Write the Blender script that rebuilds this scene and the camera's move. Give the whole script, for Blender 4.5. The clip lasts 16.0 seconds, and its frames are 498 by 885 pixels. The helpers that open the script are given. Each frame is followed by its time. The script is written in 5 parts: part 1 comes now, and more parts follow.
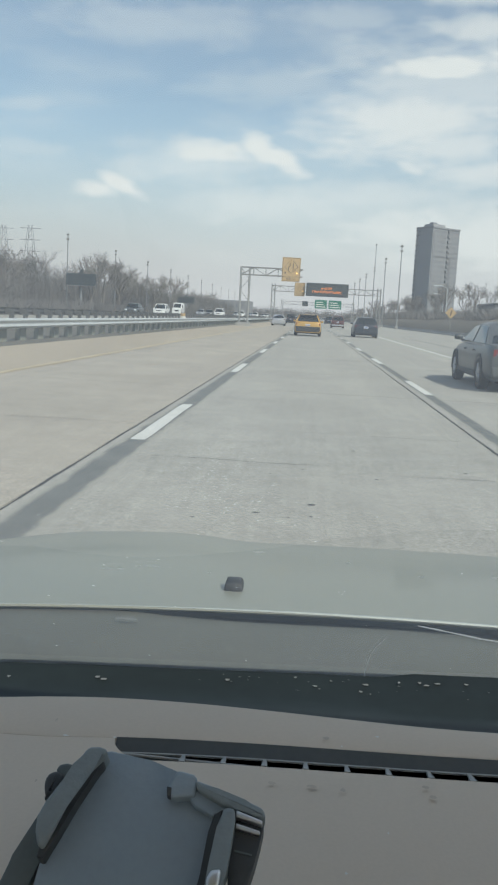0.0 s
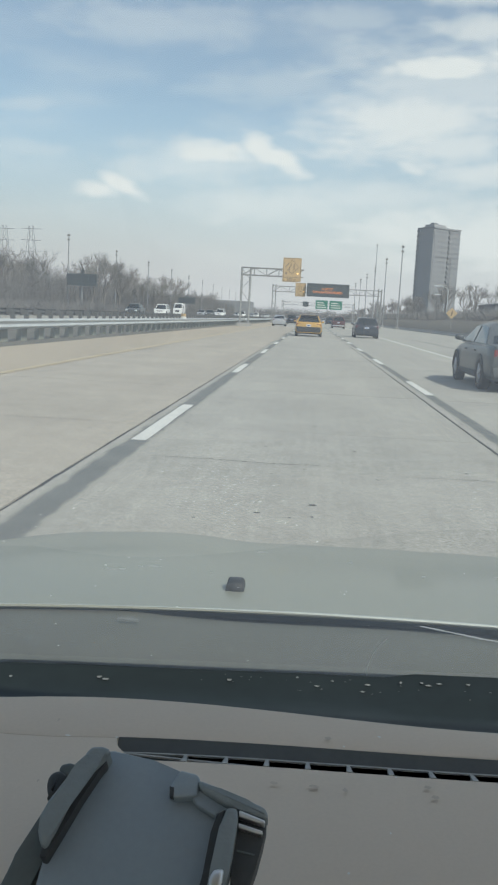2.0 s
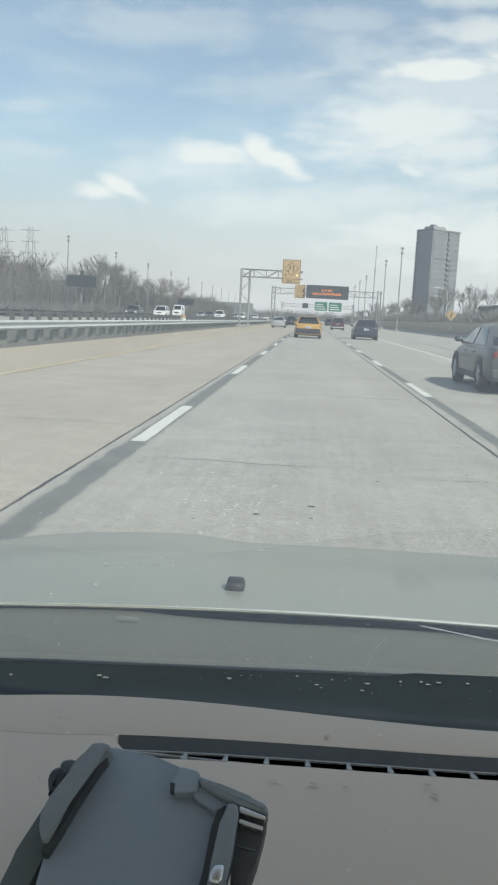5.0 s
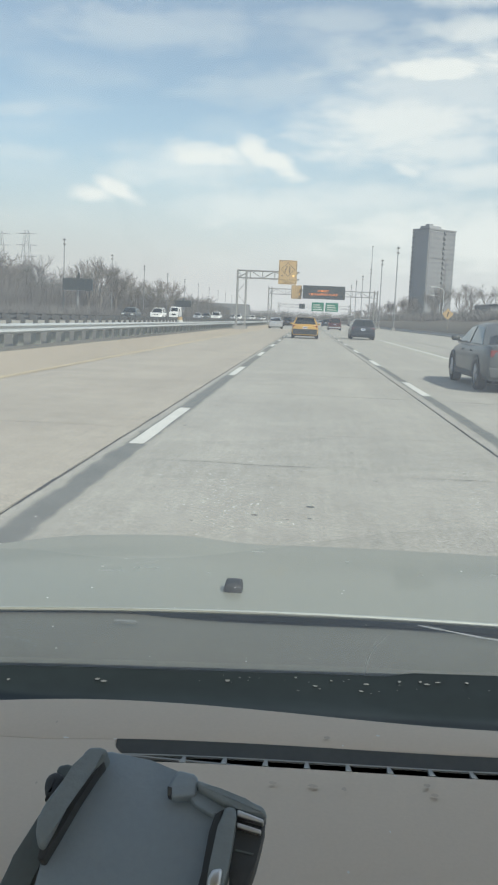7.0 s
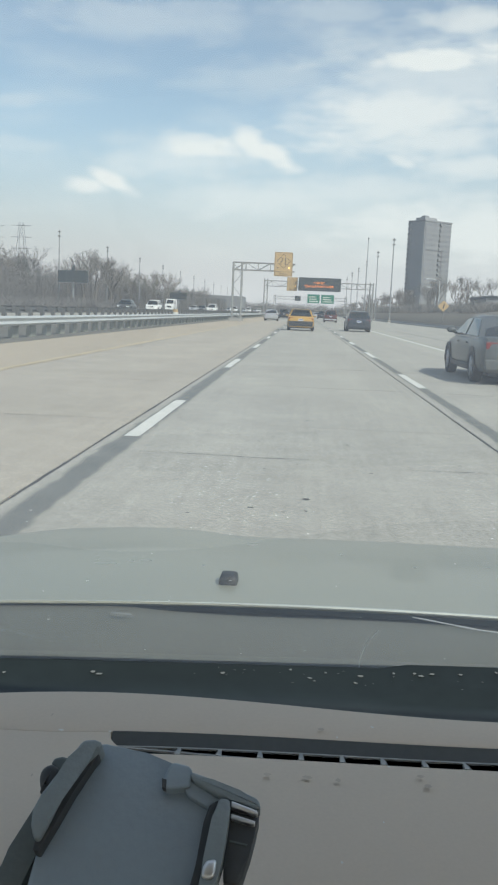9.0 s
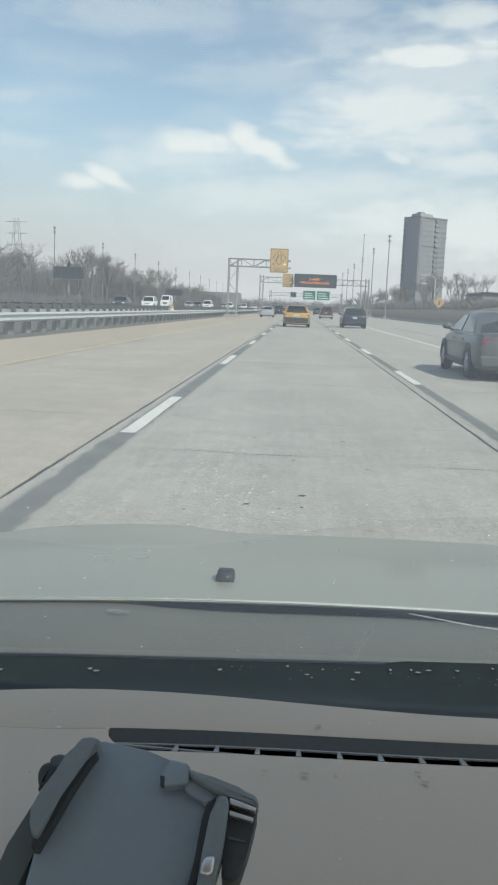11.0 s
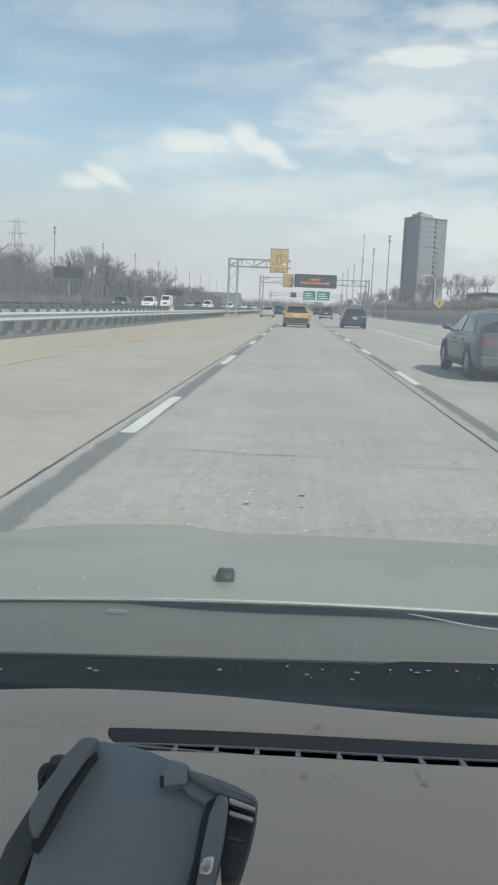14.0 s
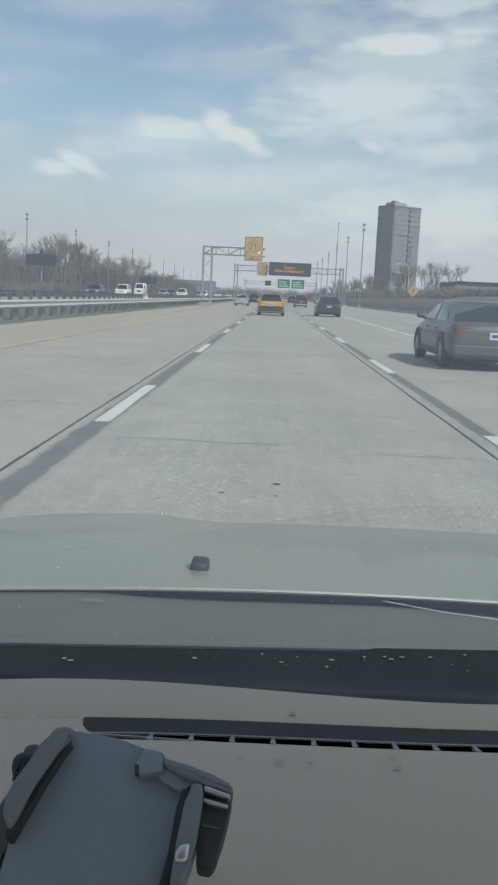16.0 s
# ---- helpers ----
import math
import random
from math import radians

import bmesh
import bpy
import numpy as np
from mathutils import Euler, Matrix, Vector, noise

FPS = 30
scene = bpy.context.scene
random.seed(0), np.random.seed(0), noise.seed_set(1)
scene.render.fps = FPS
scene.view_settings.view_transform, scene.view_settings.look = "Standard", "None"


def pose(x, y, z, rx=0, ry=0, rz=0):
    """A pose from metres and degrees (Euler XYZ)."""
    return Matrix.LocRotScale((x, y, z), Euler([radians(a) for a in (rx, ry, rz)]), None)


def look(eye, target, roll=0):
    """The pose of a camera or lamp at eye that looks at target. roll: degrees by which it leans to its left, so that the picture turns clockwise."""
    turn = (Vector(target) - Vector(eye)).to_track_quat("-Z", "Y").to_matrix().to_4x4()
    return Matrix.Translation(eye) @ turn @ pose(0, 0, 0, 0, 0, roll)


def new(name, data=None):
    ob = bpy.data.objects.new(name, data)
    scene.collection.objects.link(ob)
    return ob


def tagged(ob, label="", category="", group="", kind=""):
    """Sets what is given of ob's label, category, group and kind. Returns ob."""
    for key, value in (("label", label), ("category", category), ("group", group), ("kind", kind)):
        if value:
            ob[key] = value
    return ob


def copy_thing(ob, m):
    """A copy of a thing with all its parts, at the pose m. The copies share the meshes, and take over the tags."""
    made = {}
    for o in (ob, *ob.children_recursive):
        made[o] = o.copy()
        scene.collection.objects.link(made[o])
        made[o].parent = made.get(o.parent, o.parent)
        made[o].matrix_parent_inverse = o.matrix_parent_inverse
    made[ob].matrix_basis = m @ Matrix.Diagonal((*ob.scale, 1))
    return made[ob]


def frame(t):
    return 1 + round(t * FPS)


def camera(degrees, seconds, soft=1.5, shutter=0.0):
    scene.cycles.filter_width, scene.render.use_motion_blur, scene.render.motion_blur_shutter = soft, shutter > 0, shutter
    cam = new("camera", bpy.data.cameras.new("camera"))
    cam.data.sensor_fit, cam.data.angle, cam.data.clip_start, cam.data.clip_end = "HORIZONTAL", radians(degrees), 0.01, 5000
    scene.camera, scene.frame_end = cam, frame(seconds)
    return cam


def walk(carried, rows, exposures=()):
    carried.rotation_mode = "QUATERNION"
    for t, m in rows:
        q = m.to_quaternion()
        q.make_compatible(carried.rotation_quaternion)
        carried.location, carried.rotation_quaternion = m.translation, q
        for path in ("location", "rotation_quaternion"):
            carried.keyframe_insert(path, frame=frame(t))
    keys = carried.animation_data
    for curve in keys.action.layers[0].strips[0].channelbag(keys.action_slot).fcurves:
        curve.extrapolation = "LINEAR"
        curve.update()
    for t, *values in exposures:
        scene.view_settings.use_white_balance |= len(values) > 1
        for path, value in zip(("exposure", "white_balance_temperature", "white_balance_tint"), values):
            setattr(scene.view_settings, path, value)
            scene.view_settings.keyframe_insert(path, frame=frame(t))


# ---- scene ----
# A motorway seen from the driver's seat. The car with its dashboard, and the road at one moment of the drive,
# stand still; y runs along the road, x to the right, the ground below the lens is the origin.
cam = camera(31.8, 16.0, soft=2.2)
walk(cam, [
    (0, pose(-0.0002, -0.0005, 1.2415, 81.679, -2.991, 3.987)),
    (0.5, pose(-0.0008, 0.0008, 1.2418, 81.606, -2.924, 3.958)),
    (1, pose(-0.0020, -0.0011, 1.2410, 81.744, -3.219, 4.036)),
    (1.5, pose(-0.0011, -0.0009, 1.2411, 81.803, -2.946, 3.982)),
    (2, pose(-0.0010, -0.0006, 1.2412, 81.702, -2.984, 4.039)),
    (2.5, pose(-0.0011, -0.0012, 1.2410, 81.716, -3.160, 4.017)),
    (3, pose(-0.0008, -0.0009, 1.2405, 81.763, -3.020, 3.941)),
    (3.5, pose(-0.0014, -0.0021, 1.2400, 81.759, -2.900, 3.922)),
    (4, pose(-0.0015, -0.0023, 1.2391, 81.824, -3.038, 4.001)),
    (6.5, pose(-0.0002, -0.0022, 1.2395, 81.786, -2.923, 4.008)),
    (7, pose(0.0003, -0.0001, 1.2391, 81.891, -2.443, 3.796)),
    (7.5, pose(-0.0009, 0.0003, 1.2392, 81.763, -2.986, 3.862)),
    (8, pose(-0.0005, -0.0022, 1.2401, 81.507, -2.792, 3.861)),
    (8.5, pose(-0.0006, -0.0007, 1.2401, 81.610, -2.640, 3.667)),
    (9, pose(0.0015, -0.0013, 1.2401, 81.397, -2.382, 3.519)),
    (11.5, pose(0.0003, -0.0011, 1.2404, 81.114, -2.396, 3.227)),
    (12, pose(0.0002, -0.0009, 1.2403, 81.032, -2.507, 3.368)),
    (12.5, pose(0.0002, -0.0007, 1.2403, 81.105, -2.331, 3.410)),
    (13, pose(0.0003, -0.0006, 1.2404, 81.069, -2.232, 3.391)),
    (13.5, pose(0.0003, -0.0007, 1.2403, 81.052, -2.274, 3.429)),
    (14, pose(0.0006, -0.0010, 1.2401, 81.188, -2.428, 3.243)),
    (14.5, pose(0.0007, -0.0001, 1.2403, 81.108, -1.818, 3.279)),
    (15, pose(0.0003, -0.0011, 1.2402, 81.034, -2.049, 3.478)),
    (15.5, pose(0.0007, -0.0001, 1.2406, 81.209, -2.111, 2.633)),
    (16, pose(0.0009, -0.0009, 1.2404, 80.503, -2.558, 1.592)),
], exposures=[(t, 0.18 + e, k, 5.2) for t, e, k in ((0.0, -0.03, 6570), (3.0, 0.0, 6570), (4.0, 0.10, 6600), (6.5, 0.16, 6660), (7.0, 0.13, 6700), (8.5, 0.06, 6570), (9.0, 0.09, 6570),
                                                    (12.5, 0.07, 6570), (14.0, 0.02, 6560), (14.5, 0.0, 6560), (15.0, -0.12, 6540), (15.5, -0.13, 6620), (16.0, -0.2, 6330))])

# ---- world and sun ----
SUN_ELEV, SUN_AZ = radians(43), radians(138)      # azimuth to the right of the road's direction
world = bpy.data.worlds.new("sky")
scene.world = world
world.use_nodes = True
wn, wl = world.node_tree.nodes, world.node_tree.links
wn.clear()


def wmath(op, a, b=None, c=None):
    n = wn.new("ShaderNodeMath")
    n.operation = op
    for i, v in enumerate((a, b, c)):
        if v is None:
            continue
        if isinstance(v, (int, float)):
            n.inputs[i].default_value = v
        else:
            wl.new(v, n.inputs[i])
    return n.outputs[0]


w_out = wn.new("ShaderNodeOutputWorld")
w_bg = wn.new("ShaderNodeBackground")
w_bg.inputs["Strength"].default_value = 1.0
sky = wn.new("ShaderNodeTexSky")
sky.sky_type = "NISHITA"
sky.sun_disc = False
sky.sun_elevation, sky.sun_rotation = SUN_ELEV, SUN_AZ
sky.air_density, sky.dust_density, sky.ozone_density = 1.0, 1.2, 1.6
coord = wn.new("ShaderNodeTexCoord")
sep = wn.new("ShaderNodeSeparateXYZ")
wl.new(coord.outputs["Generated"], sep.inputs[0])
az = wmath("MULTIPLY", wmath("ARCTAN2", sep.outputs[0], sep.outputs[1]), 57.29578)
el = wmath("MULTIPLY", wmath("ARCSINE", sep.outputs[2]), 57.29578)
ang = wn.new("ShaderNodeCombineXYZ")
wl.new(az, ang.inputs[0])
wl.new(el, ang.inputs[1])


def wnoise(sx, sy, detail, rough, shift=0.0):
    m = wn.new("ShaderNodeMapping")
    m.inputs["Scale"].default_value = (sx, sy, 1)
    m.inputs["Location"].default_value = (shift, shift * 0.7, 0)
    wl.new(ang.outputs[0], m.inputs["Vector"])
    n = wn.new("ShaderNodeTexNoise")
    n.inputs["Scale"].default_value = 1.0
    n.inputs["Detail"].default_value = detail
    n.inputs["Roughness"].default_value = rough
    wl.new(m.outputs[0], n.inputs["Vector"])
    return n.outputs[0]


ragged = wnoise(0.28, 0.75, 6, 0.62, 3.1)
streaks = wnoise(0.10, 0.34, 5, 0.55, 11.3)
# clouds: azimuth, elevation, half width, half height, slant, weight
CLOUDS = [
    (-7.6, 9.3, 7.6, 2.0, 0.02, 0.42), (-2.3, 9.75, 2.3, 1.0, -0.42, 1.0), (-3.6, 10.3, 1.8, 1.15, -0.3, 0.92), (-7.0, 9.9, 4.4, 1.25, 0.0, 0.80),
    (-13.9, 7.25, 1.9, 0.65, -0.1, 0.78), (-12.2, 7.6, 2.0, 0.7, -0.36, 0.9),
    (8.2, 15.3, 7.0, 1.1, 0.05, 0.95), (5.6, 12.0, 9.5, 3.1, 0.1, 0.74), (9.4, 17.2, 5.0, 1.2, 0.03, 0.65), (8.0, 10.8, 6.0, 2.0, 0.06, 0.62),
    (10.4, 9.3, 5.5, 1.2, 0.1, 0.6), (5.7, 9.55, 1.6, 0.5, -0.35, 0.62), (-10.5, 16.9, 9.0, 1.7, 0.02, 0.27), (-8.0, 17.6, 5.0, 0.9, 0.0, 0.22),
    (-18.2, 11.9, 3.6, 0.7, 0.12, 0.30), (-18.5, 9.3, 4.2, 0.9, 0.0, 0.24), (-2.0, 14.0, 8.0, 1.6, 0.05, 0.26),
    (-1.8, 7.0, 9.5, 1.6, 0.05, 0.42), (1.0, 17.8, 6.0, 1.0, 0.0, 0.28), (3.0, 7.6, 9.0, 1.4, 0.05, 0.4), (8.0, 14.0, 13.0, 5.5, 0.1, 0.50), (10.0, 5.5, 12.0, 3.0, 0.0, 0.62), (9.5, 19.5, 6.0, 1.6, 0.0, 0.5),
]
total = None
for a0, e0, sx, sy, slant, weight in CLOUDS:
    da = wmath("SUBTRACT", az, a0 - 0.15)
    de = wmath("SUBTRACT", wmath("SUBTRACT", el, e0), wmath("MULTIPLY", da, slant))
    u, v = wmath("DIVIDE", da, sx), wmath("DIVIDE", de, sy)
    r = wmath("SQRT", wmath("ADD", wmath("MULTIPLY", u, u), wmath("MULTIPLY", v, v)))
    edge = wmath("ADD", r, wmath("MULTIPLY", wmath("SUBTRACT", ragged, 0.5), 1.7))
    ramp = wn.new("ShaderNodeMapRange")
    ramp.interpolation_type = "SMOOTHSTEP"
    for i, val in ((1, 1.05), (2, 0.15), (3, 0.0), (4, weight)):
        ramp.inputs[i].default_value = val
    wl.new(edge, ramp.inputs[0])
    total = ramp.outputs[0] if total is None else wmath("MAXIMUM", total, ramp.outputs[0])
thin = wn.new("ShaderNodeMapRange")
thin.interpolation_type = "SMOOTHSTEP"
for i, val in ((1, 0.45), (2, 0.85), (3, 0.0), (4, 0.3)):
    thin.inputs[i].default_value = val
wl.new(streaks, thin.inputs[0])
low = wn.new("ShaderNodeMapRange")          # pale haze along the horizon
low.interpolation_type = "SMOOTHSTEP"
for i, val in ((1, 12.5), (2, 0.8), (3, 0.0), (4, 0.95)):
    low.inputs[i].default_value = val
wl.new(el, low.inputs[0])
cover = wmath("MINIMUM", wmath("ADD", wmath("MAXIMUM", total, thin.outputs[0]), 0.11), 0.95)
sky_tone, sky_gain = wn.new("ShaderNodeVectorMath"), wn.new("ShaderNodeVectorMath")
sky_tone.operation, sky_gain.operation = "MULTIPLY", "SCALE"
sky_tone.inputs[1].default_value = (1.02, 1.02, 0.97)
sky_gain.inputs["Scale"].default_value = 0.13
wl.new(sky.outputs[0], sky_tone.inputs[0])
wl.new(sky_tone.outputs[0], sky_gain.inputs[0])
hazy, lit = wn.new("ShaderNodeMix"), wn.new("ShaderNodeMix")
hazy.data_type = lit.data_type = "RGBA"
wl.new(low.outputs[0], hazy.inputs[0])
wl.new(sky_gain.outputs[0], hazy.inputs[6])
haze = wn.new("ShaderNodeMix")              # brighter towards the sun's side
haze.data_type = "RGBA"
side = wn.new("ShaderNodeMapRange")
side.interpolation_type = "SMOOTHSTEP"
for i, val in ((1, -24.0), (2, 6.0), (3, 0.0), (4, 1.0)):
    side.inputs[i].default_value = val
wl.new(az, side.inputs[0])
wl.new(side.outputs[0], haze.inputs[0])
haze.inputs[6].default_value = (0.512, 0.497, 0.532, 1)
haze.inputs[7].default_value = (0.635, 0.634, 0.682, 1)
wl.new(haze.outputs[2], hazy.inputs[7])
wl.new(cover, lit.inputs[0])
wl.new(hazy.outputs[2], lit.inputs[6])
lit.inputs[7].default_value = (0.86, 0.865, 0.87, 1)
wl.new(lit.outputs[2], w_bg.inputs["Color"])
wl.new(w_bg.outputs[0], w_out.inputs["Surface"])

sun = new("sun", bpy.data.lights.new("sun", "SUN"))
sun.data.energy, sun.data.angle, sun.data.color = 3.4, radians(0.6), (1.0, 0.95, 0.88)
sun_from = Vector((math.sin(SUN_AZ) * math.cos(SUN_ELEV), math.cos(SUN_AZ) * math.cos(SUN_ELEV), math.sin(SUN_ELEV)))
sun.matrix_world = look(sun_from * 50, (0, 0, 0))


# ---- materials ----
def material(name, color, rough=0.6, metal=0.0, vary=0.15, scale=4.0, fine=60.0, bump=0.0, coat=0.0, by_object=0.0,
             stretch=(1, 1, 1), spec=0.5, emit=0.0, placed=False):
    """A surface with variation at two scales, fine relief and, if wanted, a tone of its own per object."""
    m = bpy.data.materials.new(name)
    m.use_nodes = True
    n, l = m.node_tree.nodes, m.node_tree.links
    b = n["Principled BSDF"]
    tc = n.new("ShaderNodeTexCoord")
    mp = n.new("ShaderNodeMapping")
    mp.inputs["Scale"].default_value = stretch
    if placed:
        l.new(n.new("ShaderNodeNewGeometry").outputs["Position"], mp.inputs["Vector"])
    else:
        l.new(tc.outputs["Object"], mp.inputs["Vector"])
    big, small = n.new("ShaderNodeTexNoise"), n.new("ShaderNodeTexNoise")
    for t, s, d in ((big, scale, 5), (small, fine, 3)):
        t.inputs["Scale"].default_value, t.inputs["Detail"].default_value = s, d
        l.new(mp.outputs[0], t.inputs["Vector"])
    mix = n.new("ShaderNodeMath")
    mix.operation = "MULTIPLY_ADD"
    mix.inputs[1].default_value = 0.45
    l.new(small.outputs[0], mix.inputs[0])
    half = n.new("ShaderNodeMath")
    half.operation = "MULTIPLY"
    half.inputs[1].default_value = 0.55
    l.new(big.outputs[0], half.inputs[0])
    l.new(half.outputs[0], mix.inputs[2])
    last = mix.outputs[0]
    if by_object:
        info = n.new("ShaderNodeObjectInfo")
        add = n.new("ShaderNodeMath")
        add.operation = "MULTIPLY_ADD"
        add.inputs[1].default_value = by_object
        l.new(info.outputs["Random"], add.inputs[0])
        l.new(last, add.inputs[2])
        last = add.outputs[0]
    rng = n.new("ShaderNodeMapRange")
    for i, val in ((1, 0.25), (2, 0.75 + by_object), (3, 1 - vary), (4, 1 + vary)):
        rng.inputs[i].default_value = val
    l.new(last, rng.inputs[0])
    tint = n.new("ShaderNodeVectorMath")
    tint.operation = "SCALE"
    tint.inputs[0].default_value = color
    l.new(rng.outputs[0], tint.inputs["Scale"])
    l.new(tint.outputs[0], b.inputs["Base Color"])
    b.inputs["Roughness"].default_value = rough
    b.inputs["Metallic"].default_value = metal
    b.inputs["Specular IOR Level"].default_value = spec
    b.inputs["Coat Weight"].default_value = coat
    b.inputs["Coat Roughness"].default_value = 0.05
    if emit:
        b.inputs["Emission Color"].default_value = (*color, 1)
        b.inputs["Emission Strength"].default_value = emit
    if bump:
        bp = n.new("ShaderNodeBump")
        bp.inputs["Strength"].default_value = min(1.0, bump)
        bp.inputs["Distance"].default_value = 0.01
        l.new(small.outputs[0], bp.inputs["Height"])
        l.new(bp.outputs[0], b.inputs["Normal"])
    return m


M_CONC = material("worn_concrete", (0.364, 0.347, 0.304), 0.85, vary=0.19, scale=1.1, fine=16, bump=0.25, by_object=0.08, stretch=(1, 0.04, 1), placed=True)
# left lane: the windshield reflection's change of tint is put into this colour
M_CONC_TAN = material("tan_worn_concrete", (0.388, 0.347, 0.286), 0.85, vary=0.15, scale=1.1, fine=16, bump=0.25, by_object=0.08, stretch=(1, 0.04, 1), placed=True)
M_CONC_FAR = material("road_concrete", (0.360, 0.346, 0.304), 0.85, vary=0.13, scale=0.9, fine=6, stretch=(1, 0.1, 1), placed=True)


def mottle(mat, layers):
    """Blotches and aggregate speckle over a surface: scale in the world, and strength."""
    n, l = mat.node_tree.nodes, mat.node_tree.links
    b = n["Principled BSDF"]
    last = b.inputs["Base Color"].links[0].from_socket
    geo = n.new("ShaderNodeNewGeometry")
    for scale, amount, detail in layers:
        t, r, v = n.new("ShaderNodeTexNoise"), n.new("ShaderNodeMapRange"), n.new("ShaderNodeVectorMath")
        t.inputs["Scale"].default_value, t.inputs["Detail"].default_value = scale, detail
        l.new(geo.outputs["Position"], t.inputs["Vector"])
        for i, val in ((1, 0.3), (2, 0.7), (3, 1 - amount), (4, 1 + amount)):
            r.inputs[i].default_value = val
        v.operation = "SCALE"
        l.new(t.outputs[0], r.inputs[0])
        l.new(last, v.inputs[0])
        l.new(r.outputs[0], v.inputs["Scale"])
        last = v.outputs[0]
    l.new(last, b.inputs["Base Color"])


for m_road in (M_CONC, M_CONC_TAN, M_CONC_FAR):
    mottle(m_road, ((0.45, 0.09, 4), (3.0, 0.07, 5), (14.0, 0.09, 3), (45.0, 0.24, 2)))
M_JOINT = material("joint_filler", (0.045, 0.045, 0.045), 0.9, vary=0.3, scale=2, fine=30)
M_TAR = material("tar_seal", (0.155, 0.157, 0.145), 0.85, vary=0.4, scale=2.2, fine=30, bump=0.3)
tn, tl = M_TAR.node_tree.nodes, M_TAR.node_tree.links
t_co, t_sep, t_abs, t_n, t_add, t_rng, t_mix = [tn.new(k) for k in ("ShaderNodeTexCoord", "ShaderNodeSeparateXYZ", "ShaderNodeMath", "ShaderNodeTexNoise", "ShaderNodeMath", "ShaderNodeMapRange", "ShaderNodeMix")]
t_abs.operation, t_add.operation, t_mix.data_type, t_rng.interpolation_type = "ABSOLUTE", "MULTIPLY_ADD", "RGBA", "SMOOTHSTEP"
t_n.inputs["Scale"].default_value, t_n.inputs["Detail"].default_value = 2.6, 8.0
t_add.inputs[1].default_value = 0.15
for i, val in ((1, 0.255), (2, 0.175), (3, 0.0), (4, 1.0)):
    t_rng.inputs[i].default_value = val
tl.new(t_co.outputs["Object"], t_sep.inputs[0])
tl.new(t_co.outputs["Object"], t_n.inputs["Vector"])
tl.new(t_sep.outputs[0], t_abs.inputs[0])
tl.new(t_n.outputs[0], t_add.inputs[0])
tl.new(t_abs.outputs[0], t_add.inputs[2])
tl.new(t_add.outputs[0], t_rng.inputs[0])
tl.new(t_rng.outputs[0], t_mix.inputs[0])
t_mix.inputs[6].default_value = (0.35, 0.335, 0.29, 1)
t_bsdf = tn["Principled BSDF"]
tl.new(t_bsdf.inputs["Base Color"].links[0].from_socket, t_mix.inputs[7])
tl.new(t_mix.outputs[2], t_bsdf.inputs["Base Color"])
M_WHITE = material("road_paint_white", (0.66, 0.65, 0.605), 0.7, vary=0.2, scale=2, fine=35)
M_YELLOW = material("road_paint_yellow", (0.50, 0.415, 0.27), 0.7, vary=0.25, scale=0.8, fine=12)
M_SHOULDER = material("shoulder_concrete", (0.40, 0.340, 0.258), 0.9, vary=0.2, scale=0.3, fine=5, stretch=(1, 0.3, 1))
M_EARTH = material("dry_verge", (0.125, 0.118, 0.098), 0.95, vary=0.35, scale=0.25, fine=4, bump=0.6)
M_ROAD2 = material("opposite_road", (0.24, 0.24, 0.23), 0.9, vary=0.14, scale=0.2, fine=3)
M_STEEL = material("galvanised_steel", (0.52, 0.54, 0.54), 0.5, 0.25, vary=0.14, scale=1.5, fine=25)
M_GANTRY = material("weathered_gantry_steel", (0.27, 0.275, 0.27), 0.6, 0.2, vary=0.2, scale=1.2, fine=20)
# dark steel with the far rail's shade in its base colour
M_RAIL_SHADE = material("dull_dirty_steel", (0.11, 0.112, 0.11), 0.75, 0.1, vary=0.25, scale=1.5, fine=20)
M_SCRUB = material("dead_scrub_slope", (0.165, 0.148, 0.120), 0.95, vary=0.35, scale=0.4, fine=5, bump=0.6)
M_POST = material("weathered_post", (0.22, 0.22, 0.21), 0.7, 0.2, vary=0.3, scale=3, fine=20, by_object=0.2)
M_TIMBER = material("grey_green_timber", (0.235, 0.24, 0.205), 0.9, vary=0.22, scale=3, fine=20, by_object=0.2)
M_PALE = material("pale_concrete", (0.48, 0.48, 0.46), 0.7, vary=0.15, scale=3, fine=20, by_object=0.2)
M_POLE = material("lamp_pole_steel", (0.25, 0.26, 0.27), 0.6, 0.2, vary=0.2, scale=0.6, fine=10)
M_BARRIER = material("barrier_concrete", (0.30, 0.295, 0.28), 0.9, vary=0.22, scale=0.6, fine=8, bump=0.3)
M_SIGN = material("sign_orange", (0.46, 0.325, 0.165), 0.55, vary=0.08, scale=1.5, fine=20)
M_BLACK = material("sign_black", (0.02, 0.02, 0.02), 0.6, vary=0.1)
M_BOARD = material("sign_board_dark", (0.045, 0.055, 0.06), 0.5, vary=0.15, scale=0.8, fine=12)
M_LED = material("amber_led", (1.0, 0.28, 0.05), 0.5, vary=0.02, emit=0.45)
M_LAMP = material("amber_flasher", (1.0, 0.55, 0.15), 0.4, vary=0.02, emit=1.5)
M_GREEN = material("sign_green", (0.02, 0.16, 0.11), 0.5, vary=0.1, scale=0.8, fine=10)
M_BARK = material("bare_bark", (0.175, 0.162, 0.148), 0.95, vary=0.35, scale=2, fine=12, by_object=0.3)
M_BRUSH = material("leafless_brush", (0.150, 0.145, 0.140), 0.95, vary=0.45, scale=0.15, fine=1.5)
M_TOWER_D = material("tower_concrete", (0.30, 0.31, 0.32), 0.85, vary=0.1, scale=0.08, fine=1.2)
